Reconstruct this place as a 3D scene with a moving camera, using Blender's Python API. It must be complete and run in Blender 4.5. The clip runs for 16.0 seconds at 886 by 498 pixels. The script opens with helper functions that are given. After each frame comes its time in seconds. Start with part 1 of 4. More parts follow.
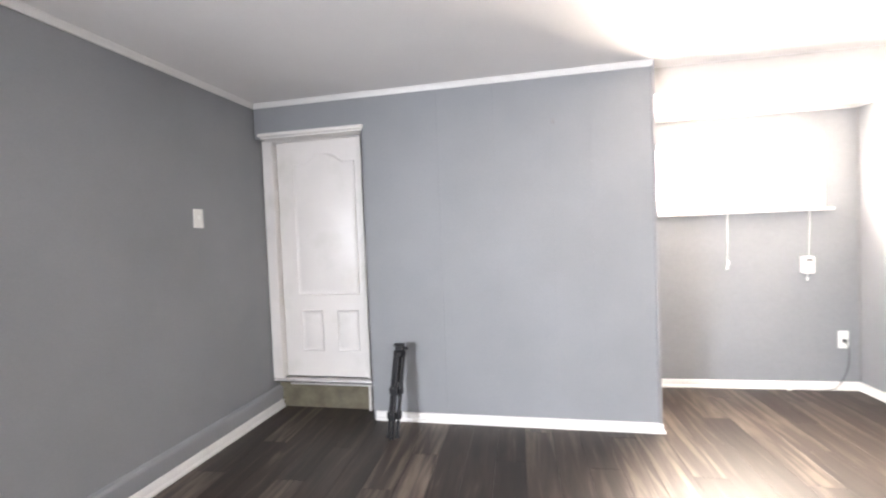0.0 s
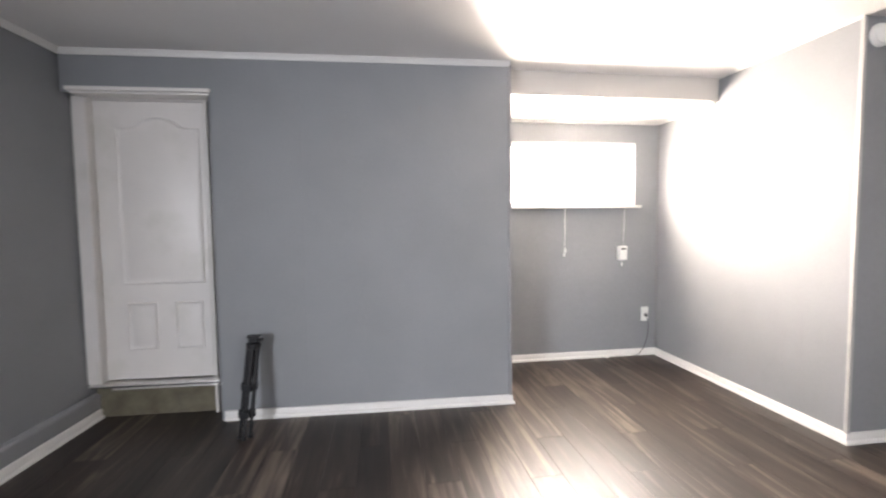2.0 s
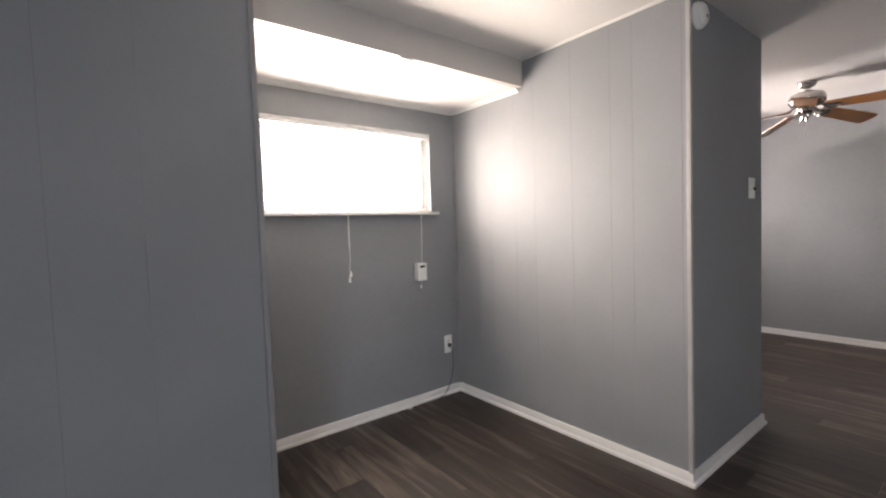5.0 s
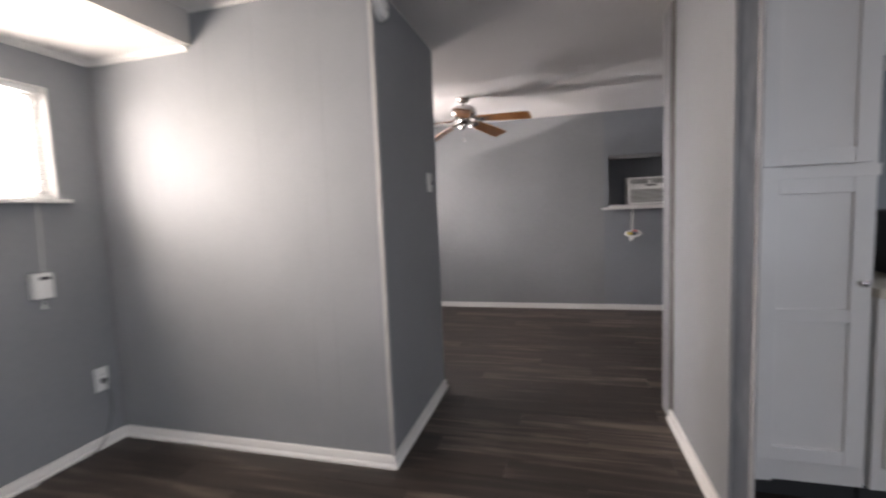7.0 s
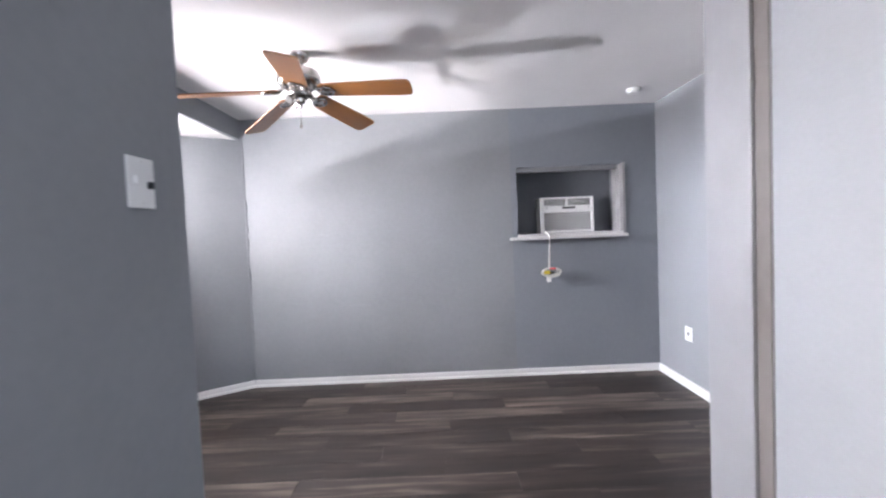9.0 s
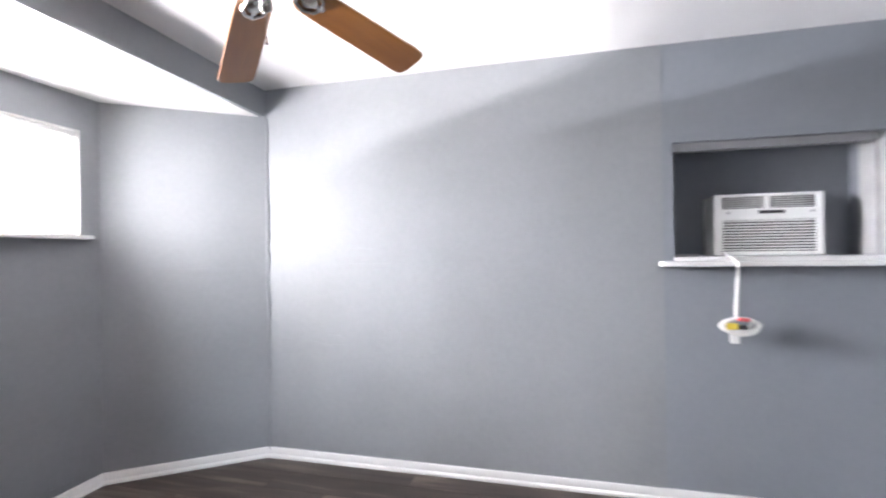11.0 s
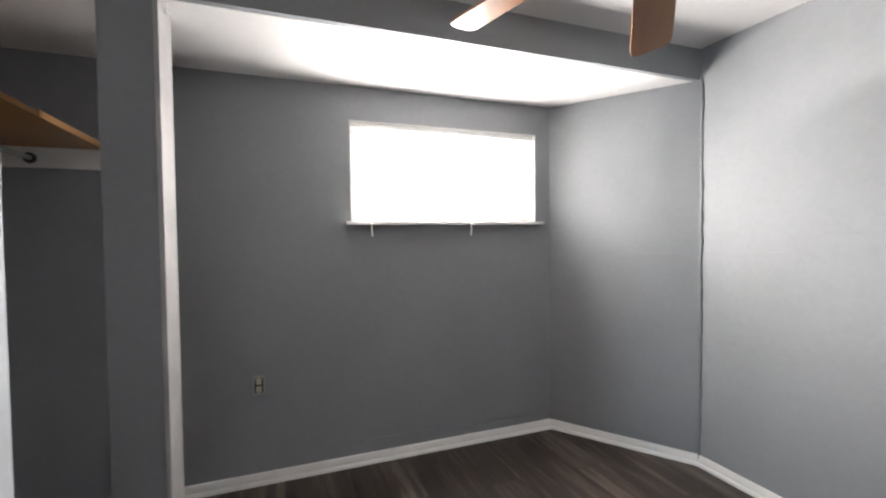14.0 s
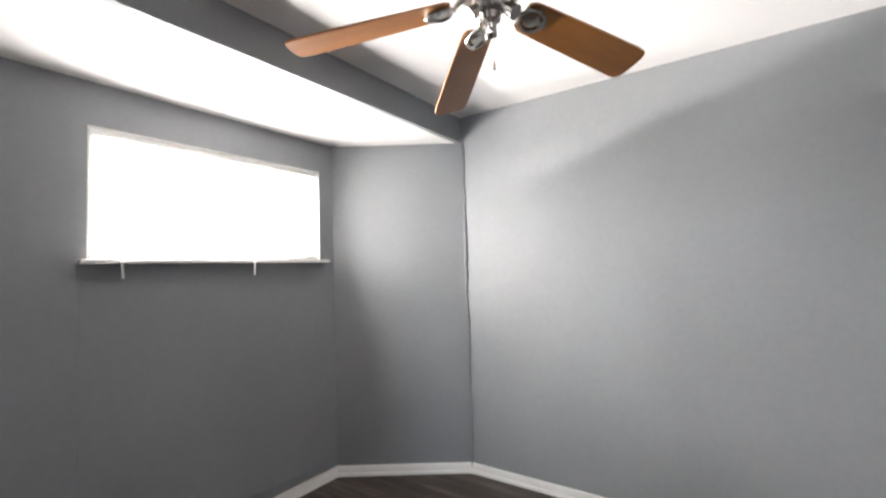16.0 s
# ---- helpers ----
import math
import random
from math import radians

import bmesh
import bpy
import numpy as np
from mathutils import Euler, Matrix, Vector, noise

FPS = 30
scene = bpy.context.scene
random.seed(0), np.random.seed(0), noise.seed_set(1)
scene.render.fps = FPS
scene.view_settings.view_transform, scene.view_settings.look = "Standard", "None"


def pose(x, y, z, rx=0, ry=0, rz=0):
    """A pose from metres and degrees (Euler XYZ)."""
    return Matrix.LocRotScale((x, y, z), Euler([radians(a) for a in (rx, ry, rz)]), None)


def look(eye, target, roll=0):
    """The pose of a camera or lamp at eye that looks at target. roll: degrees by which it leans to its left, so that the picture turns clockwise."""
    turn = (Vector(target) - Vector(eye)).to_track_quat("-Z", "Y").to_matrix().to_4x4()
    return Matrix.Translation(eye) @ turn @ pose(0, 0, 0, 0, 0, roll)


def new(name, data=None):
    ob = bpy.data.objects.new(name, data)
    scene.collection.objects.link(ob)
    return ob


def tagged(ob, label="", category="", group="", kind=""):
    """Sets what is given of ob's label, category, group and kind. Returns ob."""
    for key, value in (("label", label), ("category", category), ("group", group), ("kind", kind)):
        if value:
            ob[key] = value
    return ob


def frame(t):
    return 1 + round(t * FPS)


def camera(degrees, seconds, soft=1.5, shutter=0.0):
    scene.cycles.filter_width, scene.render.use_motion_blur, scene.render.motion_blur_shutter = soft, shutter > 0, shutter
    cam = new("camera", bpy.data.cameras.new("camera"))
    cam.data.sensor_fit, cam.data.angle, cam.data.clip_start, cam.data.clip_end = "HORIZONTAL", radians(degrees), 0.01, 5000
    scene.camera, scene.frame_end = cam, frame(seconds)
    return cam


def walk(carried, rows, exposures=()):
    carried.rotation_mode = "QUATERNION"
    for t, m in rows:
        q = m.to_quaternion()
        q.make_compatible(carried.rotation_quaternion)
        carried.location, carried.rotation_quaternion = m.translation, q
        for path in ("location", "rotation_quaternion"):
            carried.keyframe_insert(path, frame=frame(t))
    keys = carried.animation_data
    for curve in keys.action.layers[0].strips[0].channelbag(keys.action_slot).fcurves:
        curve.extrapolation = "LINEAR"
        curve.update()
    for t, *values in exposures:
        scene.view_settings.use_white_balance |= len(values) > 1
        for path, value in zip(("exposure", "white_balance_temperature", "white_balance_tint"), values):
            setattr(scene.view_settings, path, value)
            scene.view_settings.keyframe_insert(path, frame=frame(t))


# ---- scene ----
PATH = [
    (0, (0.234, 0.271, 1.367), (-0.108, 2.24, 1.303), -2.3),
    (0.5, (0.202, 0.229, 1.343), (0.09, 2.225, 1.276), -1.7),
    (1, (0.196, 0.204, 1.334), (0.183, 2.203, 1.269), -0.6),
    (1.5, (0.186, 0.202, 1.338), (0.247, 2.2, 1.274), -0.6),
    (2, (0.202, 0.301, 1.32), (0.488, 2.277, 1.201), -0.7),
    (2.5, (0.282, 0.568, 1.307), (0.853, 2.485, 1.296), -0.9),
    (3, (0.347, 0.815, 1.32), (1.222, 2.611, 1.276), 0.0),
    (3.5, (0.37, 1.075, 1.32), (1.527, 2.705, 1.277), -2.85),
    (5.8, (0.695, 1.607, 1.341), (1.984, 3.133, 1.231), -1.4),
    (6, (0.684, 1.634, 1.325), (2.01, 3.128, 1.222), -1.4),
    (6.2, (0.698, 1.636, 1.355), (2.067, 3.087, 1.236), -1.7),
    (6.5, (0.727, 1.606, 1.376), (2.332, 2.795, 1.268), -2.3),
    (7, (0.875, 1.563, 1.322), (2.797, 2.086, 1.146), -2.3),
    (7.5, (1.3, 1.552, 1.322), (3.283, 1.78, 1.2), -1.2),
    (8, (1.684, 1.644, 1.355), (3.676, 1.77, 1.236), -1.2),
    (8.2, (1.873, 1.688, 1.386), (3.868, 1.724, 1.253), -2.9),
    (10.3, (3.656, 1.578, 1.314), (5.656, 1.59, 1.325), -0.9),
    (10.5, (3.761, 1.554, 1.313), (5.758, 1.659, 1.297), -1.2),
    (11, (4.083, 1.631, 1.349), (6.026, 2.106, 1.358), -0.8),
    (11.5, (4.256, 1.617, 1.345), (5.932, 2.708, 1.307), -2.1),
    (12, (4.332, 1.674, 1.357), (5.51, 3.29, 1.308), -0.2),
    (12.5, (4.262, 1.669, 1.36), (5.116, 3.476, 1.291), -1.2),
    (13, (4.305, 1.607, 1.354), (4.982, 3.488, 1.282), -1.4),
    (13.5, (4.321, 1.599, 1.366), (4.978, 3.487, 1.294), -1.1),
    (14, (4.323, 1.611, 1.377), (5.029, 3.481, 1.315), -0.6),
    (14.5, (4.274, 1.678, 1.393), (5.468, 3.281, 1.328), -0.8),
    (15, (4.176, 1.738, 1.368), (5.667, 3.069, 1.3), -3.1),
    (15.5, (4.096, 1.782, 1.368), (5.671, 3.011, 1.275), -2.0),
    (16, (4.06, 1.858, 1.374), (5.699, 3.0, 1.469), -1.7),
]

cam = camera(91.0, 16.0, soft=2.2, shutter=0.4)
walk(cam, [(t, look(eye, target, roll)) for t, eye, target, roll in PATH],
     exposures=[(0.0, 2.35, 7450, 20), (0.5, 2.1, 7450, 20), (1.0, 1.9, 7450, 20), (1.5, 1.7, 7450, 20), (2.5, 1.08, 7350, 20), (3.5, 0.56, 7250, 20), (5.8, -0.17, 7300, 20), (7.0, -0.08, 7000, 20), (7.5, 0.05, 6800, 21), (8.0, 0.35, 6600, 21), (10.3, 1.34, 6050, 17), (11.0, 1.36, 6300, 17), (11.5, 1.39, 6450, 17), (12.0, 1.0, 6650, 14), (13.0, 0.77, 6700, 13), (14.0, 0.77, 6750, 13), (14.5, 0.85, 6750, 13), (16.0, 0.77, 6750, 13)])

# ---- daylight ----
world = bpy.data.worlds.new("daylight")
scene.world = world
world.use_nodes = True
sky = world.node_tree.nodes.new("ShaderNodeTexSky")
sky.sky_type, sky.sun_disc = "NISHITA", False
sky.sun_elevation, sky.sun_rotation = radians(50), radians(200)
world.node_tree.links.new(sky.outputs[0], world.node_tree.nodes["Background"].inputs[0])
world.node_tree.nodes["Background"].inputs[1].default_value = 0.12

sun_data = bpy.data.lights.new("sun", "SUN")
sun_data.energy, sun_data.angle, sun_data.color = 3.0, radians(0.5), (1.0, 0.96, 0.9)
new("sun", sun_data).matrix_world = look((-3, -9, 12), (0, 0, 0))


def window_light(name, eye, target, width, height, power, colour, spread=180):
    data = bpy.data.lights.new(name, "AREA")
    data.shape, data.size, data.size_y, data.energy, data.color = "RECTANGLE", width, height, power, colour
    data.spread = radians(spread)
    ob = new(name, data)
    ob.matrix_world = look(eye, target)
    return ob


# sky light in the openings, light thrown up by sunlit paving outside, added lamps
window_light("sky_light_alcove", (1.93, 4.222, 1.735), (1.93, 0, 1.735), 1.08, 0.50, 54, (1.0, 0.955, 0.87), 160)
window_light("sky_light_bedroom", (5.27, 4.222, 1.735), (5.27, 0, 1.735), 1.06, 0.50, 38, (1.0, 0.99, 0.98), 165)
window_light("sunlit_yard", (3.65, 9.0, 0.1), (3.65, 4.3, 1.76), 2.1, 0.18, 1900, (1.0, 0.975, 0.94))
# small added lamp for an unseen glint outside, streaks the bedroom wall
window_light("sunlit_paving_far", (4.73, 9.0, 0.62), (5.6, 4.3, 1.76), 0.5, 0.08, 900, (0.93, 0.97, 1.0))
window_light("open_sky", (5.7, 9.5, 3.9), (5.2, 4.3, 1.76), 5.0, 5.0, 10000, (0.90, 0.95, 1.0))
window_light("open_sky_west", (-0.4, 9.5, 3.9), (1.9, 4.3, 1.76), 5.0, 5.0, 1300, (1.0, 0.97, 0.93))
window_light("sky_light_living", (-2.06, -0.95, 1.36), (1.0, 2.4, 0.35), 1.1, 1.0, 40, (0.72, 0.86, 1.0), 118)
# unseen fill lamp in an assumed rear opening, brightens the kitchen side
window_light("sky_light_kitchen", (2.6, -2.43, 1.55), (2.6, 3, 1.0), 0.9, 0.9, 22, (0.70, 0.84, 1.0))

# ---- plan ----
H = 2.44                      # ceiling
ZS = 2.262                    # underside of the soffit
XL0, XL1 = -1.770, -2.107      # side wall, north and south end
YD = 3.32                     # panelled wall beside the old door
XA = 1.125                    # its free corner
YN = 4.215                    # window wall
XR = 2.888                    # alcove side wall
YP, YP2 = 2.42, 2.492         # stub wall with the switch
XC = 3.920                    # its free end
YH = 3.47                     # face of the beam
XE = 6.63                     # wall with the niche
YS = -0.288                   # bedroom's wall with the doorway
YQ = 0.932                    # passage partition
YB = -2.4                     # rear wall


# ---- materials ----
def material(name, colour, rough=0.5, metal=0.0, second=None, big=3.0, fine=120.0, mottle=0.12, bump=0.15, coat=0.0, stretch=(1, 1, 1), dirt=None, spec=0.5, dents=0.0):
    """Two scales of colour change, uneven gloss and fine relief."""
    m = bpy.data.materials.new(name)
    m.use_nodes = True
    nodes, links = m.node_tree.nodes, m.node_tree.links
    bsdf = nodes["Principled BSDF"]
    coord, mapping = nodes.new("ShaderNodeTexCoord"), nodes.new("ShaderNodeMapping")
    mapping.inputs["Scale"].default_value = stretch
    links.new(coord.outputs["Object"], mapping.inputs["Vector"])
    large, small = nodes.new("ShaderNodeTexNoise"), nodes.new("ShaderNodeTexNoise")
    large.inputs["Scale"].default_value, large.inputs["Detail"].default_value = big, 5
    small.inputs["Scale"].default_value, small.inputs["Detail"].default_value = fine, 3
    for n in (large, small):
        links.new(mapping.outputs[0], n.inputs["Vector"])
    ramp = nodes.new("ShaderNodeValToRGB")
    other = second or [c * (1 - mottle) for c in colour]
    ramp.color_ramp.elements[0].position, ramp.color_ramp.elements[1].position = 0.32, 0.68
    ramp.color_ramp.elements[0].color, ramp.color_ramp.elements[1].color = (*other, 1), (*colour, 1)
    links.new(large.outputs["Fac"], ramp.inputs["Fac"])
    speck = nodes.new("ShaderNodeMix")
    speck.data_type, speck.blend_type = "RGBA", "MULTIPLY"
    speck.inputs["Factor"].default_value = mottle
    links.new(ramp.outputs["Color"], speck.inputs["A"])
    links.new(small.outputs["Fac"], speck.inputs["B"])
    last = speck.outputs["Result"]
    if dirt:
        grime, edge, mix = nodes.new("ShaderNodeTexNoise"), nodes.new("ShaderNodeMapRange"), nodes.new("ShaderNodeMix")
        grime.inputs["Scale"].default_value, grime.inputs["Detail"].default_value = dirt[3], 8
        links.new(mapping.outputs[0], grime.inputs["Vector"])
        edge.inputs["From Min"].default_value, edge.inputs["From Max"].default_value = 0.56, 0.78
        edge.inputs["To Max"].default_value = 0.6
        links.new(grime.outputs["Fac"], edge.inputs["Value"])
        mix.data_type = "RGBA"
        links.new(edge.outputs["Result"], mix.inputs["Factor"])
        links.new(last, mix.inputs["A"])
        mix.inputs["B"].default_value = (*dirt[:3], 1)
        last = mix.outputs["Result"]
    links.new(last, bsdf.inputs["Base Color"])
    gloss = nodes.new("ShaderNodeMapRange")
    gloss.inputs["To Min"].default_value, gloss.inputs["To Max"].default_value = rough * 0.85, min(1.0, rough * 1.15)
    links.new(large.outputs["Fac"], gloss.inputs["Value"])
    links.new(gloss.outputs["Result"], bsdf.inputs["Roughness"])
    bsdf.inputs["Specular IOR Level"].default_value = spec
    bsdf.inputs["Metallic"].default_value = metal
    bsdf.inputs["Coat Weight"].default_value = coat
    if dents:
        swell, low = nodes.new("ShaderNodeTexNoise"), nodes.new("ShaderNodeBump")
        swell.inputs["Scale"].default_value, swell.inputs["Detail"].default_value, swell.inputs["Distortion"].default_value = 3.5, 3, 0.4
        squash = nodes.new("ShaderNodeMapping")
        squash.inputs["Scale"].default_value = (0.8, 0.8, 1.3)
        links.new(coord.outputs["Object"], squash.inputs["Vector"])
        links.new(squash.outputs[0], swell.inputs["Vector"])
        low.inputs["Strength"].default_value, low.inputs["Distance"].default_value = dents, 0.03
        links.new(swell.outputs["Fac"], low.inputs["Height"])
    if bump:
        relief = nodes.new("ShaderNodeBump")
        relief.inputs["Strength"].default_value, relief.inputs["Distance"].default_value = bump, 0.004
        links.new(small.outputs["Fac"], relief.inputs["Height"])
        if dents:
            links.new(low.outputs["Normal"], relief.inputs["Normal"])
        links.new(relief.outputs["Normal"], bsdf.inputs["Normal"])
    return m


def plank_material(name, loose):
    """Grey-brown wood-look vinyl; each plank has its own tone and its own stretch of grain."""
    m = bpy.data.materials.new(name)
    m.use_nodes = True
    nodes, links = m.node_tree.nodes, m.node_tree.links
    bsdf = nodes["Principled BSDF"]
    if loose:
        chance = nodes.new("ShaderNodeObjectInfo").outputs["Random"]
    else:
        chance = nodes.new("ShaderNodeNewGeometry").outputs["Random Per Island"]
    coord = nodes.new("ShaderNodeTexCoord")
    shift, add, mapping = nodes.new("ShaderNodeVectorMath"), nodes.new("ShaderNodeVectorMath"), nodes.new("ShaderNodeMapping")
    shift.operation = "SCALE"
    shift.inputs[0].default_value = (37.0, 61.0, 11.0)
    links.new(chance, shift.inputs["Scale"])
    links.new(coord.outputs["Object"], add.inputs[0])
    links.new(shift.outputs[0], add.inputs[1])
    mapping.inputs["Scale"].default_value = (1.0, 0.08, 1.0)
    links.new(add.outputs[0], mapping.inputs["Vector"])
    streak, grain, cloud = (nodes.new("ShaderNodeTexNoise") for _ in range(3))
    for n, scale, detail in ((streak, 20, 7), (grain, 110, 4), (cloud, 5, 3)):
        n.inputs["Scale"].default_value, n.inputs["Detail"].default_value = scale, detail
        links.new(mapping.outputs[0], n.inputs["Vector"])
    streak.inputs["Distortion"].default_value = 0.6
    tone, total = nodes.new("ShaderNodeMath"), nodes.new("ShaderNodeMath")
    tone.operation, total.operation = "MULTIPLY_ADD", "MULTIPLY_ADD"
    links.new(chance, tone.inputs[0])
    tone.inputs[1].default_value, tone.inputs[2].default_value = 0.22, -0.085
    links.new(streak.outputs["Fac"], total.inputs[0])
    total.inputs[1].default_value = 0.95
    links.new(tone.outputs[0], total.inputs[2])
    ramp = nodes.new("ShaderNodeValToRGB")
    ramp.color_ramp.elements[0].position, ramp.color_ramp.elements[0].color = 0.30, (0.019, 0.0135, 0.0110, 1)
    ramp.color_ramp.elements[1].position, ramp.color_ramp.elements[1].color = 0.80, (0.215, 0.168, 0.135, 1)
    e = ramp.color_ramp.elements.new(0.52)
    e.color = (0.047, 0.034, 0.0275, 1)
    links.new(total.outputs[0], ramp.inputs["Fac"])
    mix = nodes.new("ShaderNodeMix")
    mix.data_type, mix.blend_type = "RGBA", "MULTIPLY"
    mix.inputs["Factor"].default_value = 0.45
    links.new(ramp.outputs["Color"], mix.inputs["A"])
    links.new(grain.outputs["Fac"], mix.inputs["B"])
    links.new(mix.outputs["Result"], bsdf.inputs["Base Color"])
    gloss = nodes.new("ShaderNodeMapRange")
    gloss.inputs["To Min"].default_value, gloss.inputs["To Max"].default_value = 0.37, 0.54
    links.new(cloud.outputs["Fac"], gloss.inputs["Value"])
    links.new(gloss.outputs["Result"], bsdf.inputs["Roughness"])
    relief = nodes.new("ShaderNodeBump")
    relief.inputs["Strength"].default_value, relief.inputs["Distance"].default_value = 0.12, 0.002
    links.new(grain.outputs["Fac"], relief.inputs["Height"])
    links.new(relief.outputs["Normal"], bsdf.inputs["Normal"])
    return m


GREY = material("grey_wall_paint", (0.268, 0.278, 0.293), 0.68, mottle=0.11, big=1.7, fine=90, bump=0.10, spec=0.35)
GREY_ROUGH = material("grey_paint_on_plaster", (0.268, 0.278, 0.293), 0.68, mottle=0.12, big=1.2, fine=34, bump=0.07, spec=0.4, dents=0.15)
GREY_TRIM = material("grey_trim_paint", (0.245, 0.245, 0.255), 0.4, mottle=0.10, big=9, fine=160, bump=0.12)
WORN = material("worn_grey_edge_paint", (0.215, 0.215, 0.228), 0.45, second=(0.17, 0.17, 0.18), big=14, fine=140, mottle=0.2, bump=0.4, dirt=(0.31, 0.31, 0.31, 24), stretch=(1, 1, 0.15))
CEILING = material("white_ceiling_paint", (0.76, 0.745, 0.735), 0.45, mottle=0.05, big=2.2, fine=60, bump=0.12)
WHITE = material("white_trim_paint", (0.72, 0.71, 0.69), 0.35, mottle=0.06, big=6, fine=200, bump=0.05)
PALE = material("pale_grey_trim_paint", (0.45, 0.44, 0.43), 0.45, second=(0.37, 0.36, 0.36), big=9, fine=120, mottle=0.15, bump=0.3)
BEIGE = material("pale_beige_paint", (0.56, 0.535, 0.505), 0.5, mottle=0.06, big=2.5, fine=70, bump=0.1, spec=0.35)
DOOR_WHITE = material("aged_white_door_paint", (0.78, 0.75, 0.72), 0.38, mottle=0.07, big=2.4, fine=140, bump=0.05, dirt=(0.55, 0.54, 0.48, 3.2))
STEP = material("dirty_cream_step_paint", (0.22, 0.195, 0.135), 0.6, second=(0.13, 0.11, 0.07), big=9, fine=90, mottle=0.25, bump=0.3, dirt=(0.10, 0.09, 0.07, 12))
# worn brown wood, darkened further so that the colour carries shade
SHADED_WOOD = material("bare_brown_jamb", (0.15, 0.135, 0.125), 0.6, second=(0.085, 0.07, 0.058), big=5, fine=80, mottle=0.25, bump=0.3, stretch=(1, 1, 0.3))
GLOSS_GREY = material("glossy_grey_curb_paint", (0.268, 0.278, 0.293), 0.36, mottle=0.08, big=3, fine=90, bump=0.08)
# slightly bluer and darker than GREY_ROUGH, for the niche wall and lining
GREY_BLUISH = material("bluish_grey_second_coat", (0.243, 0.259, 0.286), 0.62, mottle=0.10, big=1.4, fine=34, bump=0.07, spec=0.4, dents=0.15)
SILVER = material("worn_aluminium", (0.78, 0.77, 0.75), 0.45, 0.35, mottle=0.15, big=18, fine=200, bump=0.1, dirt=(0.2, 0.18, 0.16, 20))
METAL_STRIP = material("bare_metal_strip", (0.86, 0.84, 0.82), 0.30, 0.75, mottle=0.12, big=14, fine=200, bump=0.1, dirt=(0.25, 0.21, 0.18, 9))
BLACK = material("black_satin_plastic", (0.016, 0.016, 0.018), 0.55, spec=0.3, mottle=0.2, big=20, fine=300, bump=0.08)
DARK = material("dark_recess", (0.03, 0.03, 0.032), 0.7, mottle=0.2, bump=0.1)
PLASTIC = material("white_plastic", (0.80, 0.80, 0.78), 0.32, mottle=0.03, big=8, fine=300, bump=0.02)
IVORY = material("ivory_plastic", (0.55, 0.48, 0.38), 0.4, mottle=0.08, big=30, fine=300, bump=0.03)
GREY_PLASTIC = material("grey_plastic", (0.33, 0.33, 0.33), 0.4, mottle=0.05, big=10, fine=300, bump=0.03)
NICKEL = material("brushed_nickel", (0.60, 0.57, 0.54), 0.24, 1.0, mottle=0.12, big=10, fine=260, bump=0.06)
BLADE = material("honey_oak_veneer", (0.30, 0.118, 0.027), 0.38, second=(0.22, 0.080, 0.018), big=7, fine=55, mottle=0.22, bump=0.06, stretch=(0.12, 1, 1))
PINE = material("varnished_pine", (0.44, 0.215, 0.075), 0.45, second=(0.33, 0.15, 0.05), big=5, fine=60, mottle=0.25, bump=0.1, stretch=(1, 0.1, 1))
CABINET = material("white_cabinet_paint", (0.80, 0.77, 0.742), 0.36, mottle=0.05, big=3, fine=180, bump=0.06)
LAMINATE = material("cream_laminate", (0.60, 0.55, 0.46), 0.4, mottle=0.10, big=30, fine=220, bump=0.03)
SPLASH = material("dark_grey_splashback", (0.13, 0.13, 0.14), 0.4, mottle=0.1, big=6, fine=90, bump=0.1)
SLAT = material("white_blind_slat", (0.84, 0.83, 0.80), 0.45, mottle=0.03, big=5, fine=120, bump=0.02)
CORD = material("white_cord", (0.74, 0.73, 0.70), 0.7, mottle=0.1, big=60, fine=600, bump=0.1)
CABLE = material("dark_cable", (0.07, 0.07, 0.075), 0.45, mottle=0.1, big=30, fine=300, bump=0.05)
YELLOW = material("yellow_tag", (0.75, 0.58, 0.06), 0.5, mottle=0.08, big=40, fine=300, bump=0.02)
RED = material("red_tape", (0.75, 0.12, 0.13), 0.5, mottle=0.08, big=40, fine=300, bump=0.02)
GRAVEL = material("pale_paving", (0.36, 0.34, 0.31), 0.9, second=(0.28, 0.265, 0.24), big=1.5, fine=40, mottle=0.3, bump=0.5)
PLANK_LOOSE = plank_material("wood_look_vinyl_plank", True)
PLANK_JOINED = plank_material("wood_look_vinyl", False)


# ---- small mesh tools ----
def box(bm, x0, x1, y0, y1, z0, z1, bevel=0.0, m=None):
    made = bmesh.ops.create_cube(bm, size=1)["verts"]
    for v in made:
        v.co = ((x0 + x1) / 2 + v.co.x * (x1 - x0), (y0 + y1) / 2 + v.co.y * (y1 - y0), (z0 + z1) / 2 + v.co.z * (z1 - z0))
    if bevel:
        edges = list({e for v in made for e in v.link_edges})
        r = bmesh.ops.bevel(bm, geom=edges, offset=bevel, segments=2, profile=0.6, affect="EDGES")
        made = list({v for f in r["faces"] for v in f.verts} | {v for v in made if v.is_valid})
    if m:
        bmesh.ops.transform(bm, matrix=m, verts=made)
    return bm


def boxes(*rows, bevel=0.0):
    bm = bmesh.new()
    for r in rows:
        box(bm, *r, bevel=bevel)
    return bm


def rod(bm, a, b, r0, r1=None, sides=16):
    a, b = Vector(a), Vector(b)
    turn = (b - a).to_track_quat("Z", "Y").to_matrix().to_4x4()
    bmesh.ops.create_cone(bm, cap_ends=True, segments=sides, radius1=r0, radius2=r0 if r1 is None else r1, depth=(b - a).length,
                          matrix=Matrix.Translation((a + b) / 2) @ turn)
    return bm


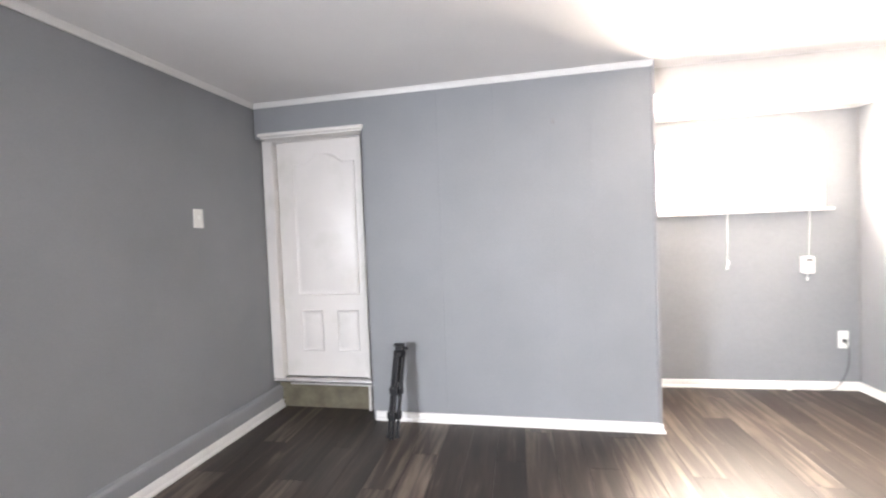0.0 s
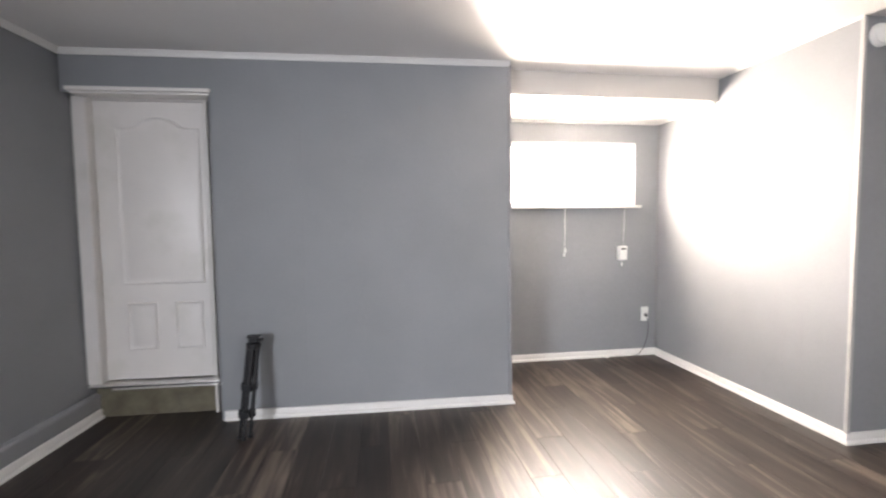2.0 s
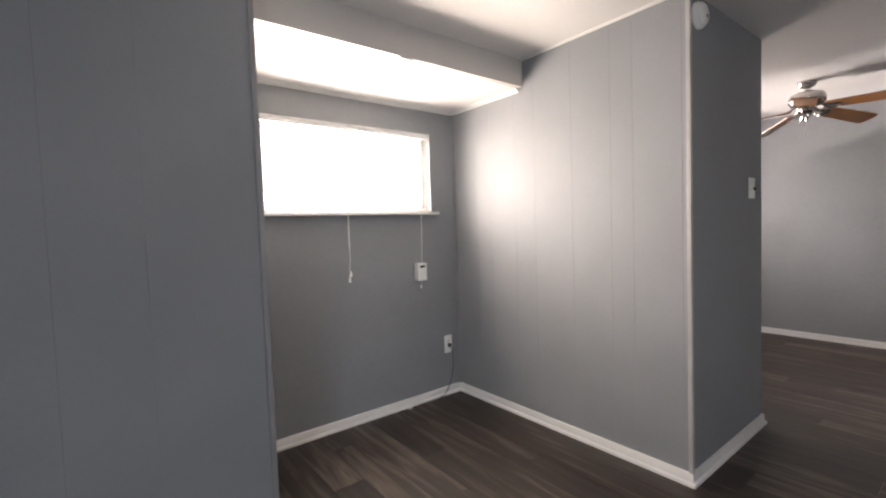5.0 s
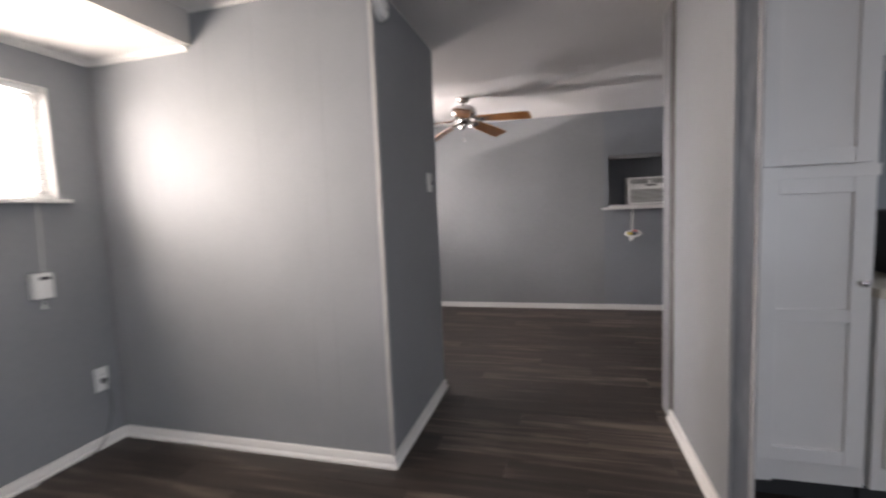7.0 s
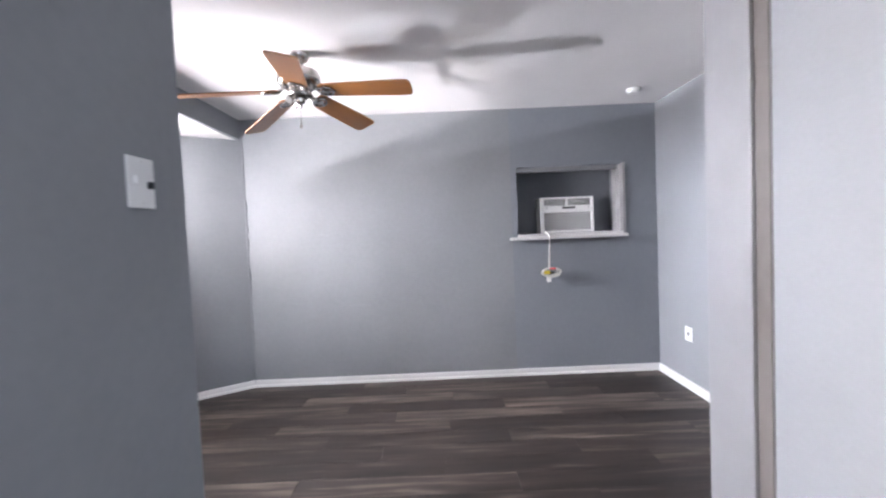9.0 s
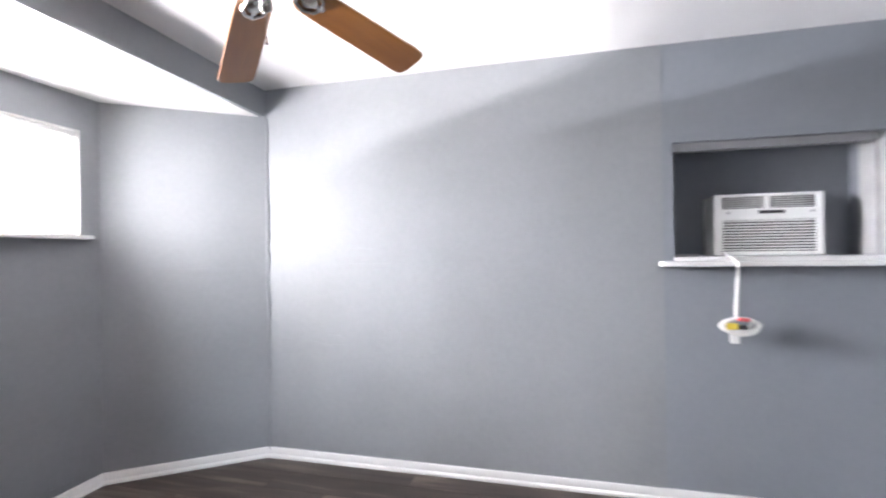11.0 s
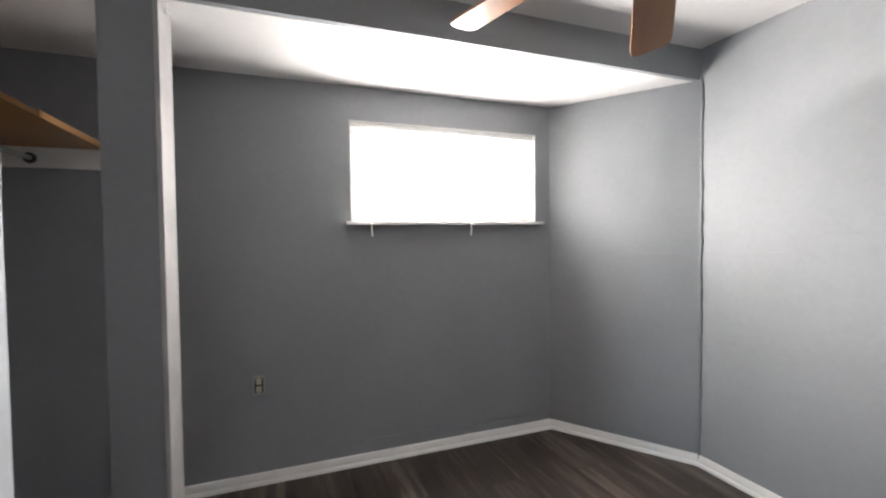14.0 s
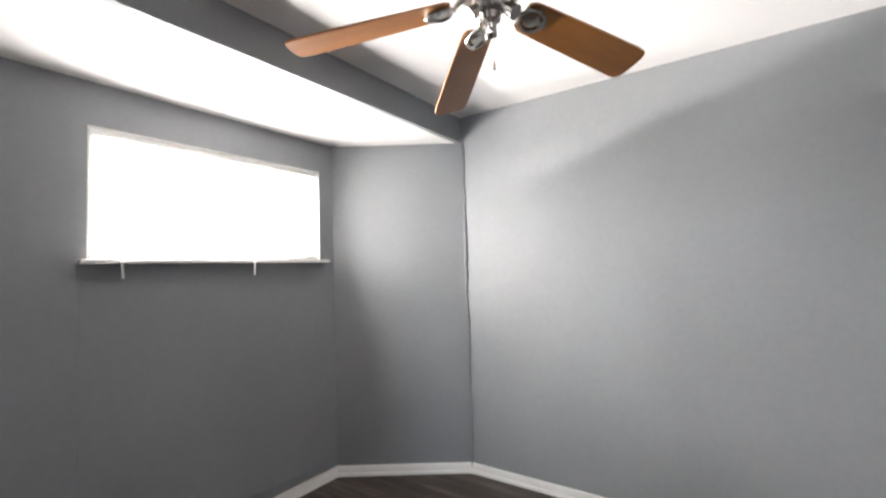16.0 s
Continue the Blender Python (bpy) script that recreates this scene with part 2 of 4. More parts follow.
def lathe(bm, profile, centre, sides=32):
    """Turns (radius, height) pairs about a vertical axis."""
    rings = []
    for r, z in profile:
        rings.append([bm.verts.new((centre[0] + r * math.cos(2 * math.pi * k / sides), centre[1] + r * math.sin(2 * math.pi * k / sides), centre[2] + z)) for k in range(sides)])
    for low, high in zip(rings, rings[1:]):
        for k in range(sides):
            bm.faces.new((low[k], low[(k + 1) % sides], high[(k + 1) % sides], high[k]))
    bm.faces.new(rings[0][::-1])
    bm.faces.new(rings[-1])
    return bm


def slab(bm, outline, z0, z1):
    """An upright prism over an outline in plan."""
    low = [bm.verts.new((x, y, z0)) for x, y in outline]
    high = [bm.verts.new((x, y, z1)) for x, y in outline]
    n = len(outline)
    bm.faces.new(low[::-1])
    bm.faces.new(high)
    for k in range(n):
        bm.faces.new((low[k], low[(k + 1) % n], high[(k + 1) % n], high[k]))
    return bm


def sweep(bm, line, profile):
    """Carries a profile (distance from the wall, height) along a line in plan, mitred, with the room on the line's left."""
    pts = [Vector(p) for p in line]
    rings = []
    for k, p in enumerate(pts):
        ways = [(pts[j + 1] - pts[j]).normalized() for j in (k - 1, k) if 0 <= j < len(pts) - 1]
        normals = [Vector((-w.y, w.x)) for w in ways]
        n = normals[0] if len(normals) == 1 else (normals[0] + normals[1]) / max(0.2, 1 + normals[0].dot(normals[1]))
        rings.append([bm.verts.new((*(p + n * d), z)) for d, z in profile])
    c = len(profile)
    for a, b in zip(rings, rings[1:]):
        for k in range(c):
            bm.faces.new((a[k], b[k], b[(k + 1) % c], a[(k + 1) % c]))
    bm.faces.new(rings[0])
    bm.faces.new(rings[-1][::-1])
    return bm


def tube(bm, pts, r, sides=8):
    pts = [Vector(p) for p in pts]
    rings = []
    for k, p in enumerate(pts):
        way = (pts[min(k + 1, len(pts) - 1)] - pts[max(k - 1, 0)]).normalized()
        side = way.cross(Vector((0.31, 0.17, 0.93))).normalized()
        up = side.cross(way)
        rings.append([bm.verts.new(p + r * (math.cos(2 * math.pi * j / sides) * side + math.sin(2 * math.pi * j / sides) * up)) for j in range(sides)])
    for a, b in zip(rings, rings[1:]):
        for k in range(sides):
            bm.faces.new((a[k], a[(k + 1) % sides], b[(k + 1) % sides], b[k]))
    bm.faces.new(rings[0][::-1])
    bm.faces.new(rings[-1])
    return bm


def mesh(name, bm, mat, smooth=False):
    bmesh.ops.recalc_face_normals(bm, faces=bm.faces)
    me = bpy.data.meshes.new(name)
    bm.to_mesh(me)
    bm.free()
    me.materials.append(mat)
    if smooth:
        me.polygons.foreach_set("use_smooth", [True] * len(me.polygons))
        me.set_sharp_from_angle(angle=radians(40))
    return me


def structure(name, bm, mat, label="", category="", smooth=False):
    return tagged(new(name, mesh(name, bm, mat, smooth)), label, category, kind="structure")


def part(name, bm, mat, parent, label="", smooth=False):
    ob = new(name, mesh(name, bm, mat, smooth))
    ob.parent = parent
    if parent.type == "EMPTY":
        ob.matrix_parent_inverse = parent.matrix_world.inverted()
    return tagged(ob, label)


def thing(name, label, category, at, group=""):
    ob = new(name)
    ob.empty_display_size = 0.1
    ob.location = at
    bpy.context.view_layer.update()
    return tagged(ob, label, category, group)


# ---- walls ----
def panels_x(wall, y, x0, x1, z0, z1, cuts, face):
    """Grooved sheet panelling on a wall that runs along x; face: -1 when it looks to -y."""
    edges = [x0, *cuts, x1]
    for a, b in zip(edges, edges[1:]):
        bm = bmesh.new()
        box(bm, a + 0.0001, b - 0.0001, min(y, y + face * 0.004), max(y, y + face * 0.004), z0, z1, bevel=0.0012)
        part("panel", bm, GREY, wall)


def panels_y(wall, x, y0, y1, z0, z1, cuts, face):
    edges = [y0, *cuts, y1]
    for a, b in zip(edges, edges[1:]):
        bm = bmesh.new()
        box(bm, min(x, x + face * 0.004), max(x, x + face * 0.004), a + 0.0002, b - 0.0002, z0, z1, bevel=0.0009)
        part("panel", bm, GREY, wall)


def side_x(y):
    """Face of the side wall, which runs slightly askew."""
    return XL1 + (XL0 - XL1) * (y - YB) / (3.62 - YB)


bm = bmesh.new()
for y0, y1, z0, z1 in ((YB, -1.55, 0, H), (-1.55, -0.35, 0, 0.72), (-1.55, -0.35, 1.9, H), (-0.35, 3.74, 0, H)):
    slab(bm, [(side_x(y1), y1), (side_x(y0), y0), (side_x(y0) - 0.12, y0), (side_x(y1) - 0.12, y1)], z0, z1)
structure("wall_side", bm, GREY, "matt grey painted side wall of the living room", "wall")
bm = bmesh.new()
sweep(bm, [(side_x(3.60), 3.60), (XL1, YB)], [(0, 0.0), (0.036, 0.0), (0.036, 0.150), (0.030, 0.164), (0.020, 0.170), (0, 0.173)])
structure("trim_curb", bm, GLOSS_GREY, "low grey painted curb along the side wall", "trim")

DX0, DX1, DTOP = -1.742, -0.862, 2.175
wall_door = structure("wall_door", boxes((DX1, XA, YD, YD + 0.12, 0, H), (DX0, DX1, YD, YD + 0.12, DTOP, H), (DX0 - 0.1, DX1 + 0.1, 3.555, 3.62, 0, H),
                                         (DX1, DX1 + 0.1, YD + 0.12, 3.555, 0, H), (DX0, DX1, YD + 0.12, 3.555, DTOP, H)),
                      GREY, "grey panelled wall beside the old white door", "wall")
panels_x(wall_door, YD, DX1, XA, 0, H, [-0.30, 0.10, 0.484, 0.738], -1)
wall_return = structure("wall_alcove_return", boxes((XA - 0.10, XA, YD + 0.12, YN, 0, H)), GREY, "grey return wall of the window alcove", "wall")

WA, WB, WZ = (1.375, 2.648), (4.725, 5.995), (1.465, 2.062)
rows = []
edges = [XA - 0.1, WA[0], WA[1], WB[0], WB[1], 6.75]
for k, (a, b) in enumerate(zip(edges, edges[1:])):
    if k in (1, 3):
        rows += [(a, b, YN, YN + 0.13, 0, WZ[0]), (a, b, YN, YN + 0.13, WZ[1], H)]
    else:
        rows.append((a, b, YN, YN + 0.13, 0, H))
structure("wall_window", boxes(*rows), GREY_ROUGH, "grey painted outer wall with two high windows", "wall")

wall_alcove = structure("wall_alcove", boxes((XR, XR + 0.112, YP + 0.004, YN, 0, H)), GREY, "grey grooved panelling on the alcove's side wall", "wall")
panels_y(wall_alcove, XR, YP + 0.004, YN, 0, H, [2.453, 2.707, 2.836, 3.094, 3.386, 3.56, 3.80, 3.95], -1)
wall_stub = structure("wall_stub", boxes((XR + 0.112, XC, YP, YP2, 0, H), (XR, XR + 0.112, YP, YP + 0.004, 0, H)), GREY_ROUGH, "grey stub wall beside the passage opening", "wall")
structure("trim_corner_stub", boxes((XR - 0.012, XR + 0.010, YP - 0.010, YP + 0.012, 0, H), bevel=0.004), PALE, "pale grey corner moulding of the stub wall", "trim")
structure("trim_corner_alcove", boxes((XA - 0.014, XA + 0.010, YD - 0.012, YD + 0.016, 0, H), bevel=0.004), GREY_TRIM, "grey corner moulding at the alcove", "trim")
structure("trim_inner_alcove", boxes((XR - 0.016, XR - 0.004, YN - 0.012, YN, 0, ZS), bevel=0.003), GREY_TRIM, "grey inner corner strip", "trim")

DIAG = [(XE, YH - 0.008), (6.108, YN)]
bm = slab(bmesh.new(), [DIAG[0], (XE + 0.12, YH), (6.23, YN + 0.1), (6.108, YN + 0.1), DIAG[1]], 0, H)
structure("wall_angled", bm, GREY_ROUGH, "grey angled wall across the bedroom's corner", "wall")

NY, NZ, NX = (0.028, 0.985), (1.300, 1.908), 6.93
structure("wall_east", boxes((XE, XE + 0.12, 1.037, YH, 0, H)), GREY_ROUGH, "uneven grey plastered wall of the bedroom", "wall")
structure("wall_niche", boxes((XE + 0.0025, XE + 0.12, NY[1], 1.037, 0, H), (XE + 0.0025, XE + 0.12, YS, NY[0], 0, H),
                              (XE + 0.0025, XE + 0.12, NY[0], NY[1], 0, NZ[0] - 0.05), (XE + 0.0025, XE + 0.12, NY[0], NY[1], NZ[1], H)),
          GREY_BLUISH, "bluish grey plastered wall with a square niche", "wall")
structure("niche_lining", boxes((NX, NX + 0.05, NY[0] - 0.1, NY[1] + 0.1, NZ[0] - 0.1, NZ[1] + 0.1),
                              (XE + 0.12, NX, NY[1], NY[1] + 0.05, NZ[0] - 0.1, NZ[1] + 0.1), (XE + 0.12, NX, NY[0] - 0.05, NY[0], NZ[0] - 0.1, NZ[1] + 0.1),
                              (XE + 0.12, NX, NY[0], NY[1], NZ[1], NZ[1] + 0.05), (XE + 0.12, NX, NY[0], NY[1], NZ[0] - 0.1, NZ[0] - 0.05)),
          GREY_BLUISH, "grey painted lining of the niche", "wall")
for x0, y0, x1, y1, z in ((6.622, 3.470, 6.116, 4.207, 1.245), (XE, 1.10, XE, 3.44, 1.262)):
    d = Vector((x1 - x0, y1 - y0)).normalized()
    n = Vector((-d.y, d.x)) * 0.0009
    bm = slab(bmesh.new(), [(x0 - n.x, y0 - n.y), (x1 - n.x, y1 - n.y), (x1 + n.x, y1 + n.y), (x0 + n.x, y0 + n.y)], z - 0.014, z + 0.014)
    bmesh.ops.bevel(bm, geom=list(bm.edges), offset=0.0007, segments=1, affect="EDGES")
    structure("trim_wall_seam", bm, GREY_ROUGH, "faint filled joint between wall sheets", "trim")
rough = random.Random(5)
bm = bmesh.new()
tube(bm, [(XE - 0.004 - rough.random() * 0.003, YH - 0.017 + rough.uniform(-0.0035, 0.0035), 0.04 + k * (ZS - 0.05) / 30) for k in range(31)], 0.0062, 8)
for z in (1.62, 1.43, 1.29, 0.98):
    tube(bm, [(XE - 0.003, YH - 0.017, z), (XE - 0.005, YH - 0.020, z + 0.03), (XE - 0.003, YH - 0.016, z + 0.07)], 0.011, 8)
structure("trim_corner_angled", bm, GREY_ROUGH, "wavy grey caulked joint in the corner", "trim", smooth=True)
for y0, y1, z in ((3.36, 3.10, 0.775), (3.07, 2.90, 0.755), (3.02, 2.93, 0.815), (2.70, 2.30, 0.72), (2.84, 2.70, 1.37)):
    bm = bmesh.new()
    tube(bm, [(XE - 0.0008, y0 + (y1 - y0) * k / 9, z + rough.uniform(-0.006, 0.006)) for k in range(10)], 0.0030, 6)
    structure("trim_paint_scar", bm, GREY_ROUGH, "raised scar under the wall paint", "trim", smooth=True)
structure("trim_sheet_joint", boxes((4.700, 4.716, YN - 0.0012, YN + 0.001, 0.09, 1.44), (3.95, 4.70, YN - 0.0010, YN + 0.001, 0.985, 0.999), bevel=0.0005), GREY_ROUGH, "faint joint between the wall sheets under the window", "trim")

bm = bmesh.new()
tube(bm, [(4.78 + 0.13 * k, YN - 0.0008, 0.150 - 0.0052 * k + rough.uniform(-0.004, 0.004)) for k in range(10)], 0.0034, 6)
structure("trim_paint_crease", bm, GREY_ROUGH, "loose crease of paint above the baseboard", "trim", smooth=True)
for y, z in ((2.70, 1.588), (2.31, 1.42), (1.96, 1.605), (1.82, 1.38), (2.16, 0.61), (1.70, 1.52)):
    bm = bmesh.new()
    bmesh.ops.create_uvsphere(bm, u_segments=10, v_segments=6, radius=0.006, matrix=Matrix.Translation((XE + 0.002, y, z)) @ Matrix.Diagonal((0.6, 1, 0.8, 1)))
    structure("trim_filled_nail", bm, GREY_ROUGH, "small painted bump over a nail head", "trim", smooth=True)

SX0, SX1, SZ = 4.84, 5.652, 2.110      # doorway
structure("wall_doorway", boxes((SX1, XE + 0.12, YS - 0.11, YS, 0, H), (3.80, SX0, YS - 0.11, YS, 0, H), (SX0, SX1, YS - 0.11, YS, SZ, H)),
          GREY, "grey bedroom wall with a white cased doorway", "wall")
structure("wall_bath", boxes((SX0 - 0.4, SX0 - 0.3, -1.5, YS - 0.11, 0, H), (SX1 + 0.3, SX1 + 0.4, -1.5, YS - 0.11, 0, H), (SX0 - 0.4, SX1 + 0.4, -1.6, -1.5, 0, H)),
          GREY, "grey walls behind the doorway", "wall")
structure("wall_partition", boxes((2.775, 3.80, YQ - 0.092, YQ, 0, H)), GREY, "grey partition beside the passage", "wall")
structure("trim_partition_end", boxes((2.767, 2.775, YQ - 0.076, YQ - 0.016, 0.06, H), bevel=0.001), WORN, "chipped dark grey board on the partition's end", "trim")
structure("trim_partition_bead", boxes((2.761, 2.775, YQ - 0.014, YQ + 0.002, 0.06, H), bevel=0.003), GREY_TRIM, "grey corner bead of the partition", "trim")
structure("trim_partition_bead", boxes((2.757, 2.775, YQ - 0.094, YQ - 0.077, 0.06, H), bevel=0.003), PALE, "pale corner bead of the partition", "trim")
structure("trim_partition_casing", boxes((3.690, 3.868, YQ + 0.0005, YQ + 0.012, 0, H), (3.801, 3.868, YQ - 0.09, YQ, 0, H), bevel=0.003), GREY_TRIM, "grey casing board at the passage opening", "trim")
# thin strip laid on the partition, coloured dark as the casing's shadow gap
structure("trim_partition_gap", boxes((3.640, 3.688, YQ - 0.001, YQ + 0.004, 0.066, H), bevel=0.001), SHADED_WOOD, "dark strip standing for the shadow gap beside the casing board", "trim")
structure("wall_kitchen", boxes((3.62, 3.80, YB, YQ - 0.092, 0, H)), GREY, "grey wall behind the kitchen counter", "wall")
rows = [(XL1 - 0.12, 2.15, YB - 0.12, YB, 0, H), (3.05, 3.80, YB - 0.12, YB, 0, H)]
for a, b, c in ((2.15, 3.05, 1.1),):
    rows += [(a, b, YB - 0.12, YB, 0, c), (a, b, YB - 0.12, YB, 2.1, H)]
structure("wall_rear", boxes(*rows), GREY, "grey rear wall of the living room", "wall")

structure("ceiling", boxes((XL1 - 0.2, 7.0, YB - 0.15, YN + 0.13, H, H + 0.12)), CEILING, "white painted ceiling with slight unevenness", "ceiling")
structure("beam_alcove", boxes((XA, XR, YH, YH + 0.03, ZS, H)), BEIGE, "pale beige face of the dropped soffit", "beam")
structure("beam", boxes((XR + 0.112, XE + 0.1, YH, YH + 0.03, ZS, H)), GREY_ROUGH, "grey face of the dropped soffit", "beam")
structure("soffit", boxes((XA, 6.75, YH + 0.03, YN, ZS - 0.002, ZS + 0.02)), CEILING, "white underside of the dropped soffit", "ceiling")
structure("trim_soffit_seam", boxes((4.248, 4.258, YH + 0.032, YN - 0.001, ZS - 0.0034, ZS - 0.001), bevel=0.0008), CEILING, "raised taped seam across the soffit", "trim")
structure("column", boxes((3.745, 3.916, YH - 0.004, YH + 0.19, 0, ZS), bevel=0.004), GREY_ROUGH, "dark grey painted column under the soffit", "column")
structure("trim_column", boxes((3.916, 3.934, YH - 0.008, YH + 0.20, 0, ZS), bevel=0.003), PALE, "unevenly painted pale trim board on the column", "trim")
bm = bmesh.new()
slab(bm, [(-16, 16.0), (24, 16.0), (24, 16.1), (-16, 16.1)], -0.2, 9.0)
glow = bpy.data.materials.new("hazy_bright_sky")
glow.use_nodes = True
glow.node_tree.nodes["Principled BSDF"].inputs["Base Color"].default_value = (0.8, 0.8, 0.8, 1)
glow.node_tree.nodes["Principled BSDF"].inputs["Emission Color"].default_value = (1.0, 0.98, 0.95, 1)
glow.node_tree.nodes["Principled BSDF"].inputs["Emission Strength"].default_value = 9.0
structure("backdrop", bm, glow, "plain bright hazy sky outside the windows", "backdrop")
structure("ground", boxes((-30, 40, -30, 40, -0.35, -0.25)), GRAVEL, "pale paving around the house", "ground")

# ---- trim ----
BASE = [(0, 0), (0.026, 0), (0.026, 0.010), (0.022, 0.018), (0.014, 0.022), (0.013, 0.056), (0.009, 0.062), (0, 0.064)]
LINES = {
    "baseboard_alcove": [(XC, YP2), (XC, YP), (XR - 0.004, YP), (XR - 0.004, YN), (XA, YN), (XA, YD - 0.004), (DX1 + 0.02, YD - 0.004)],
    "baseboard_bedroom": [(SX1 + 0.09, YS), (XE + 0.006, YS), (XE + 0.003, YH - 0.008), (6.108, YN), (XR + 0.112, YN)],
    "baseboard_partition": [(2.765, YQ - 0.092), (2.765, YQ), (3.686, YQ)],
    "baseboard_side": [(side_x(3.56) + 0.036, 3.56), (XL1 + 0.036, YB)],
    "baseboard_closet": [(XR + 0.112, YN), (XR + 0.112, YP2)],
}
for name, line in LINES.items():
    structure(name, sweep(bmesh.new(), line, BASE), WHITE, "white painted baseboard with a shoe moulding", "baseboard", smooth=True)
CROWN = [(0, H), (0.024, H), (0.024, H - 0.006), (0.018, H - 0.013), (0.010, H - 0.024), (0.008, H - 0.034), (0, H - 0.036)]
structure("trim_crown", sweep(bmesh.new(), [(XA, YD - 0.004), (-1.742, YD - 0.004), (XL1, YB)], CROWN), WHITE, "white crown moulding under the ceiling", "trim", smooth=True)
SMALL = [(0, H), (0.012, H), (0.010, H - 0.008), (0, H - 0.012)]
structure("trim_alcove_ceiling", sweep(bmesh.new(), [(XR - 0.004, YP), (XR - 0.004, YH)], SMALL), WHITE, "thin white strip under the ceiling", "trim")
COVE = [(0, ZS), (0.028, ZS), (0.022, ZS - 0.010), (0.008, ZS - 0.024), (0, ZS - 0.028)]
structure("trim_soffit_cove", sweep(bmesh.new(), [(XR - 0.004, YH + 0.03), (XR - 0.004, YN), (XA, YN), (XA, YH + 0.03)], COVE), WHITE, "small white cove under the soffit", "trim", smooth=True)


# ---- windows with blinds ----
def window(name, x0, x1):
    z0, z1 = WZ
    root = tagged(new(name, mesh(name, boxes((x0, x0 + 0.045, YN + 0.07, YN + 0.115, z0, z1), (x1 - 0.045, x1, YN + 0.07, YN + 0.115, z0, z1),
                                             (x0 + 0.045, x1 - 0.045, YN + 0.07, YN + 0.115, z0, z0 + 0.045), (x0 + 0.045, x1 - 0.045, YN + 0.07, YN + 0.115, z1 - 0.045, z1),
                                             ((x0 + x1) / 2 - 0.025, (x0 + x1) / 2 + 0.025, YN + 0.075, YN + 0.11, z0 + 0.045, z1 - 0.045)), WHITE)),
                  "white framed high window, bright behind its blind", "window", kind="structure")
    part("window_sill", boxes((x0 - 0.035, x1 + 0.035, YN - 0.055, YN, z0 - 0.020, z0), (x0, x1, YN, YN + 0.07, z0 - 0.001, z0 + 0.003), bevel=0.003), WHITE, root, "white painted sill board")
    part("reveal", boxes((x0, x0 + 0.008, YN + 0.001, YN + 0.07, z0 + 0.003, z1), (x1 - 0.008, x1, YN + 0.001, YN + 0.07, z0 + 0.003, z1), (x0 + 0.008, x1 - 0.008, YN + 0.001, YN + 0.07, z1 - 0.008, z1)), WHITE, root)
    blind = thing("window_blind", "white horizontal slat blind lowered in the window", "blind", ((x0 + x1) / 2, YN + 0.035, z1), "window blinds")
    part("headrail", boxes((x0 + 0.012, x1 - 0.012, YN + 0.014, YN + 0.052, z1 - 0.036, z1 - 0.008), bevel=0.003), PLASTIC, blind)
    me = None
    n = 21
    for k in range(n):
        z = z0 + 0.030 + k * (z1 - 0.045 - z0 - 0.030) / (n - 1)
        if me is None:
            bm = bmesh.new()
            pts = [(-0.0125, -0.0012), (-0.006, 0.0006), (0, 0.0012), (0.006, 0.0006), (0.0125, -0.0012)]
            for s in (x0 + 0.014, x1 - 0.014):
                for a, h in pts:
                    bm.verts.new((s - (x0 + x1) / 2, a, h + 0.0006))
                for a, h in pts[::-1]:
                    bm.verts.new((s - (x0 + x1) / 2, a, h - 0.0006))
            bm.verts.ensure_lookup_table()
            for j in range(10):
                bm.faces.new([bm.verts[i] for i in (j, (j + 1) % 10, 10 + (j + 1) % 10, 10 + j)])
            me = mesh("slat", bm, SLAT)
        s = new("slat", me)
        s.parent = blind
        s.matrix_basis = Matrix.Translation((0, 0, z - z1)) @ pose(0, 0, 0, 12, 0, 0)
    part("bottom_rail", boxes((x0 + 0.014, x1 - 0.014, YN + 0.022, YN + 0.046, z0 + 0.006, z0 + 0.022), bevel=0.003), PLASTIC, blind)
    for x in (x0 + 0.22, x1 - 0.22):
        part("ladder_cord", rod(rod(bmesh.new(), (x, YN + 0.020, z0 + 0.02), (x, YN + 0.020, z1 - 0.03), 0.0012, sides=5), (x, YN + 0.050, z0 + 0.02), (x, YN + 0.050, z1 - 0.03), 0.0012, sides=5), CORD, blind)
    return blind


blind_a = window("window_1", *WA)
blind_b = window("window_2", *WB)
ZC = WZ[0]
part("lift_cord", tube(tube(bmesh.new(), [(1.910, YN + 0.006, 1.99), (1.910, YN - 0.058, ZC + 0.004), (1.907, YN - 0.060, 1.30), (1.912, YN - 0.059, 1.16), (1.904, YN - 0.058, 1.035)], 0.0022),
                       [(1.914, YN + 0.006, 1.99), (1.915, YN - 0.058, ZC + 0.004), (1.913, YN - 0.060, 1.25), (1.907, YN - 0.059, 1.06)], 0.0018), CORD, blind_a, "knotted white lift cord")
part("tassel", lathe(lathe(bmesh.new(), [(0.003, 0.045), (0.006, 0.03), (0.009, 0.0)], (1.905, YN - 0.058, 0.995)), [(0.003, 0.04), (0.006, 0.03), (0.008, 0.0)], (1.916, YN - 0.058, 1.03)), PLASTIC, blind_a, "small white cord tassels", smooth=True)
part("tilt_cord", tube(bmesh.new(), [(2.506, YN + 0.006, 1.99), (2.506, YN - 0.058, ZC + 0.004), (2.504, YN - 0.058, 1.30), (2.500, YN - 0.052, 1.08)], 0.0022), CORD, blind_a, "white cord to the small box")
for x, s in ((4.832, 0.004), (5.482, -0.004)):
    part("cord_end", tube(bmesh.new(), [(x, YN - 0.06, ZC + 0.075), (x + s, YN - 0.066, ZC - 0.03), (x + 2 * s, YN - 0.066, ZC - 0.088)], 0.0055), PLASTIC, blind_b, "short white cord end over the sill", smooth=True)

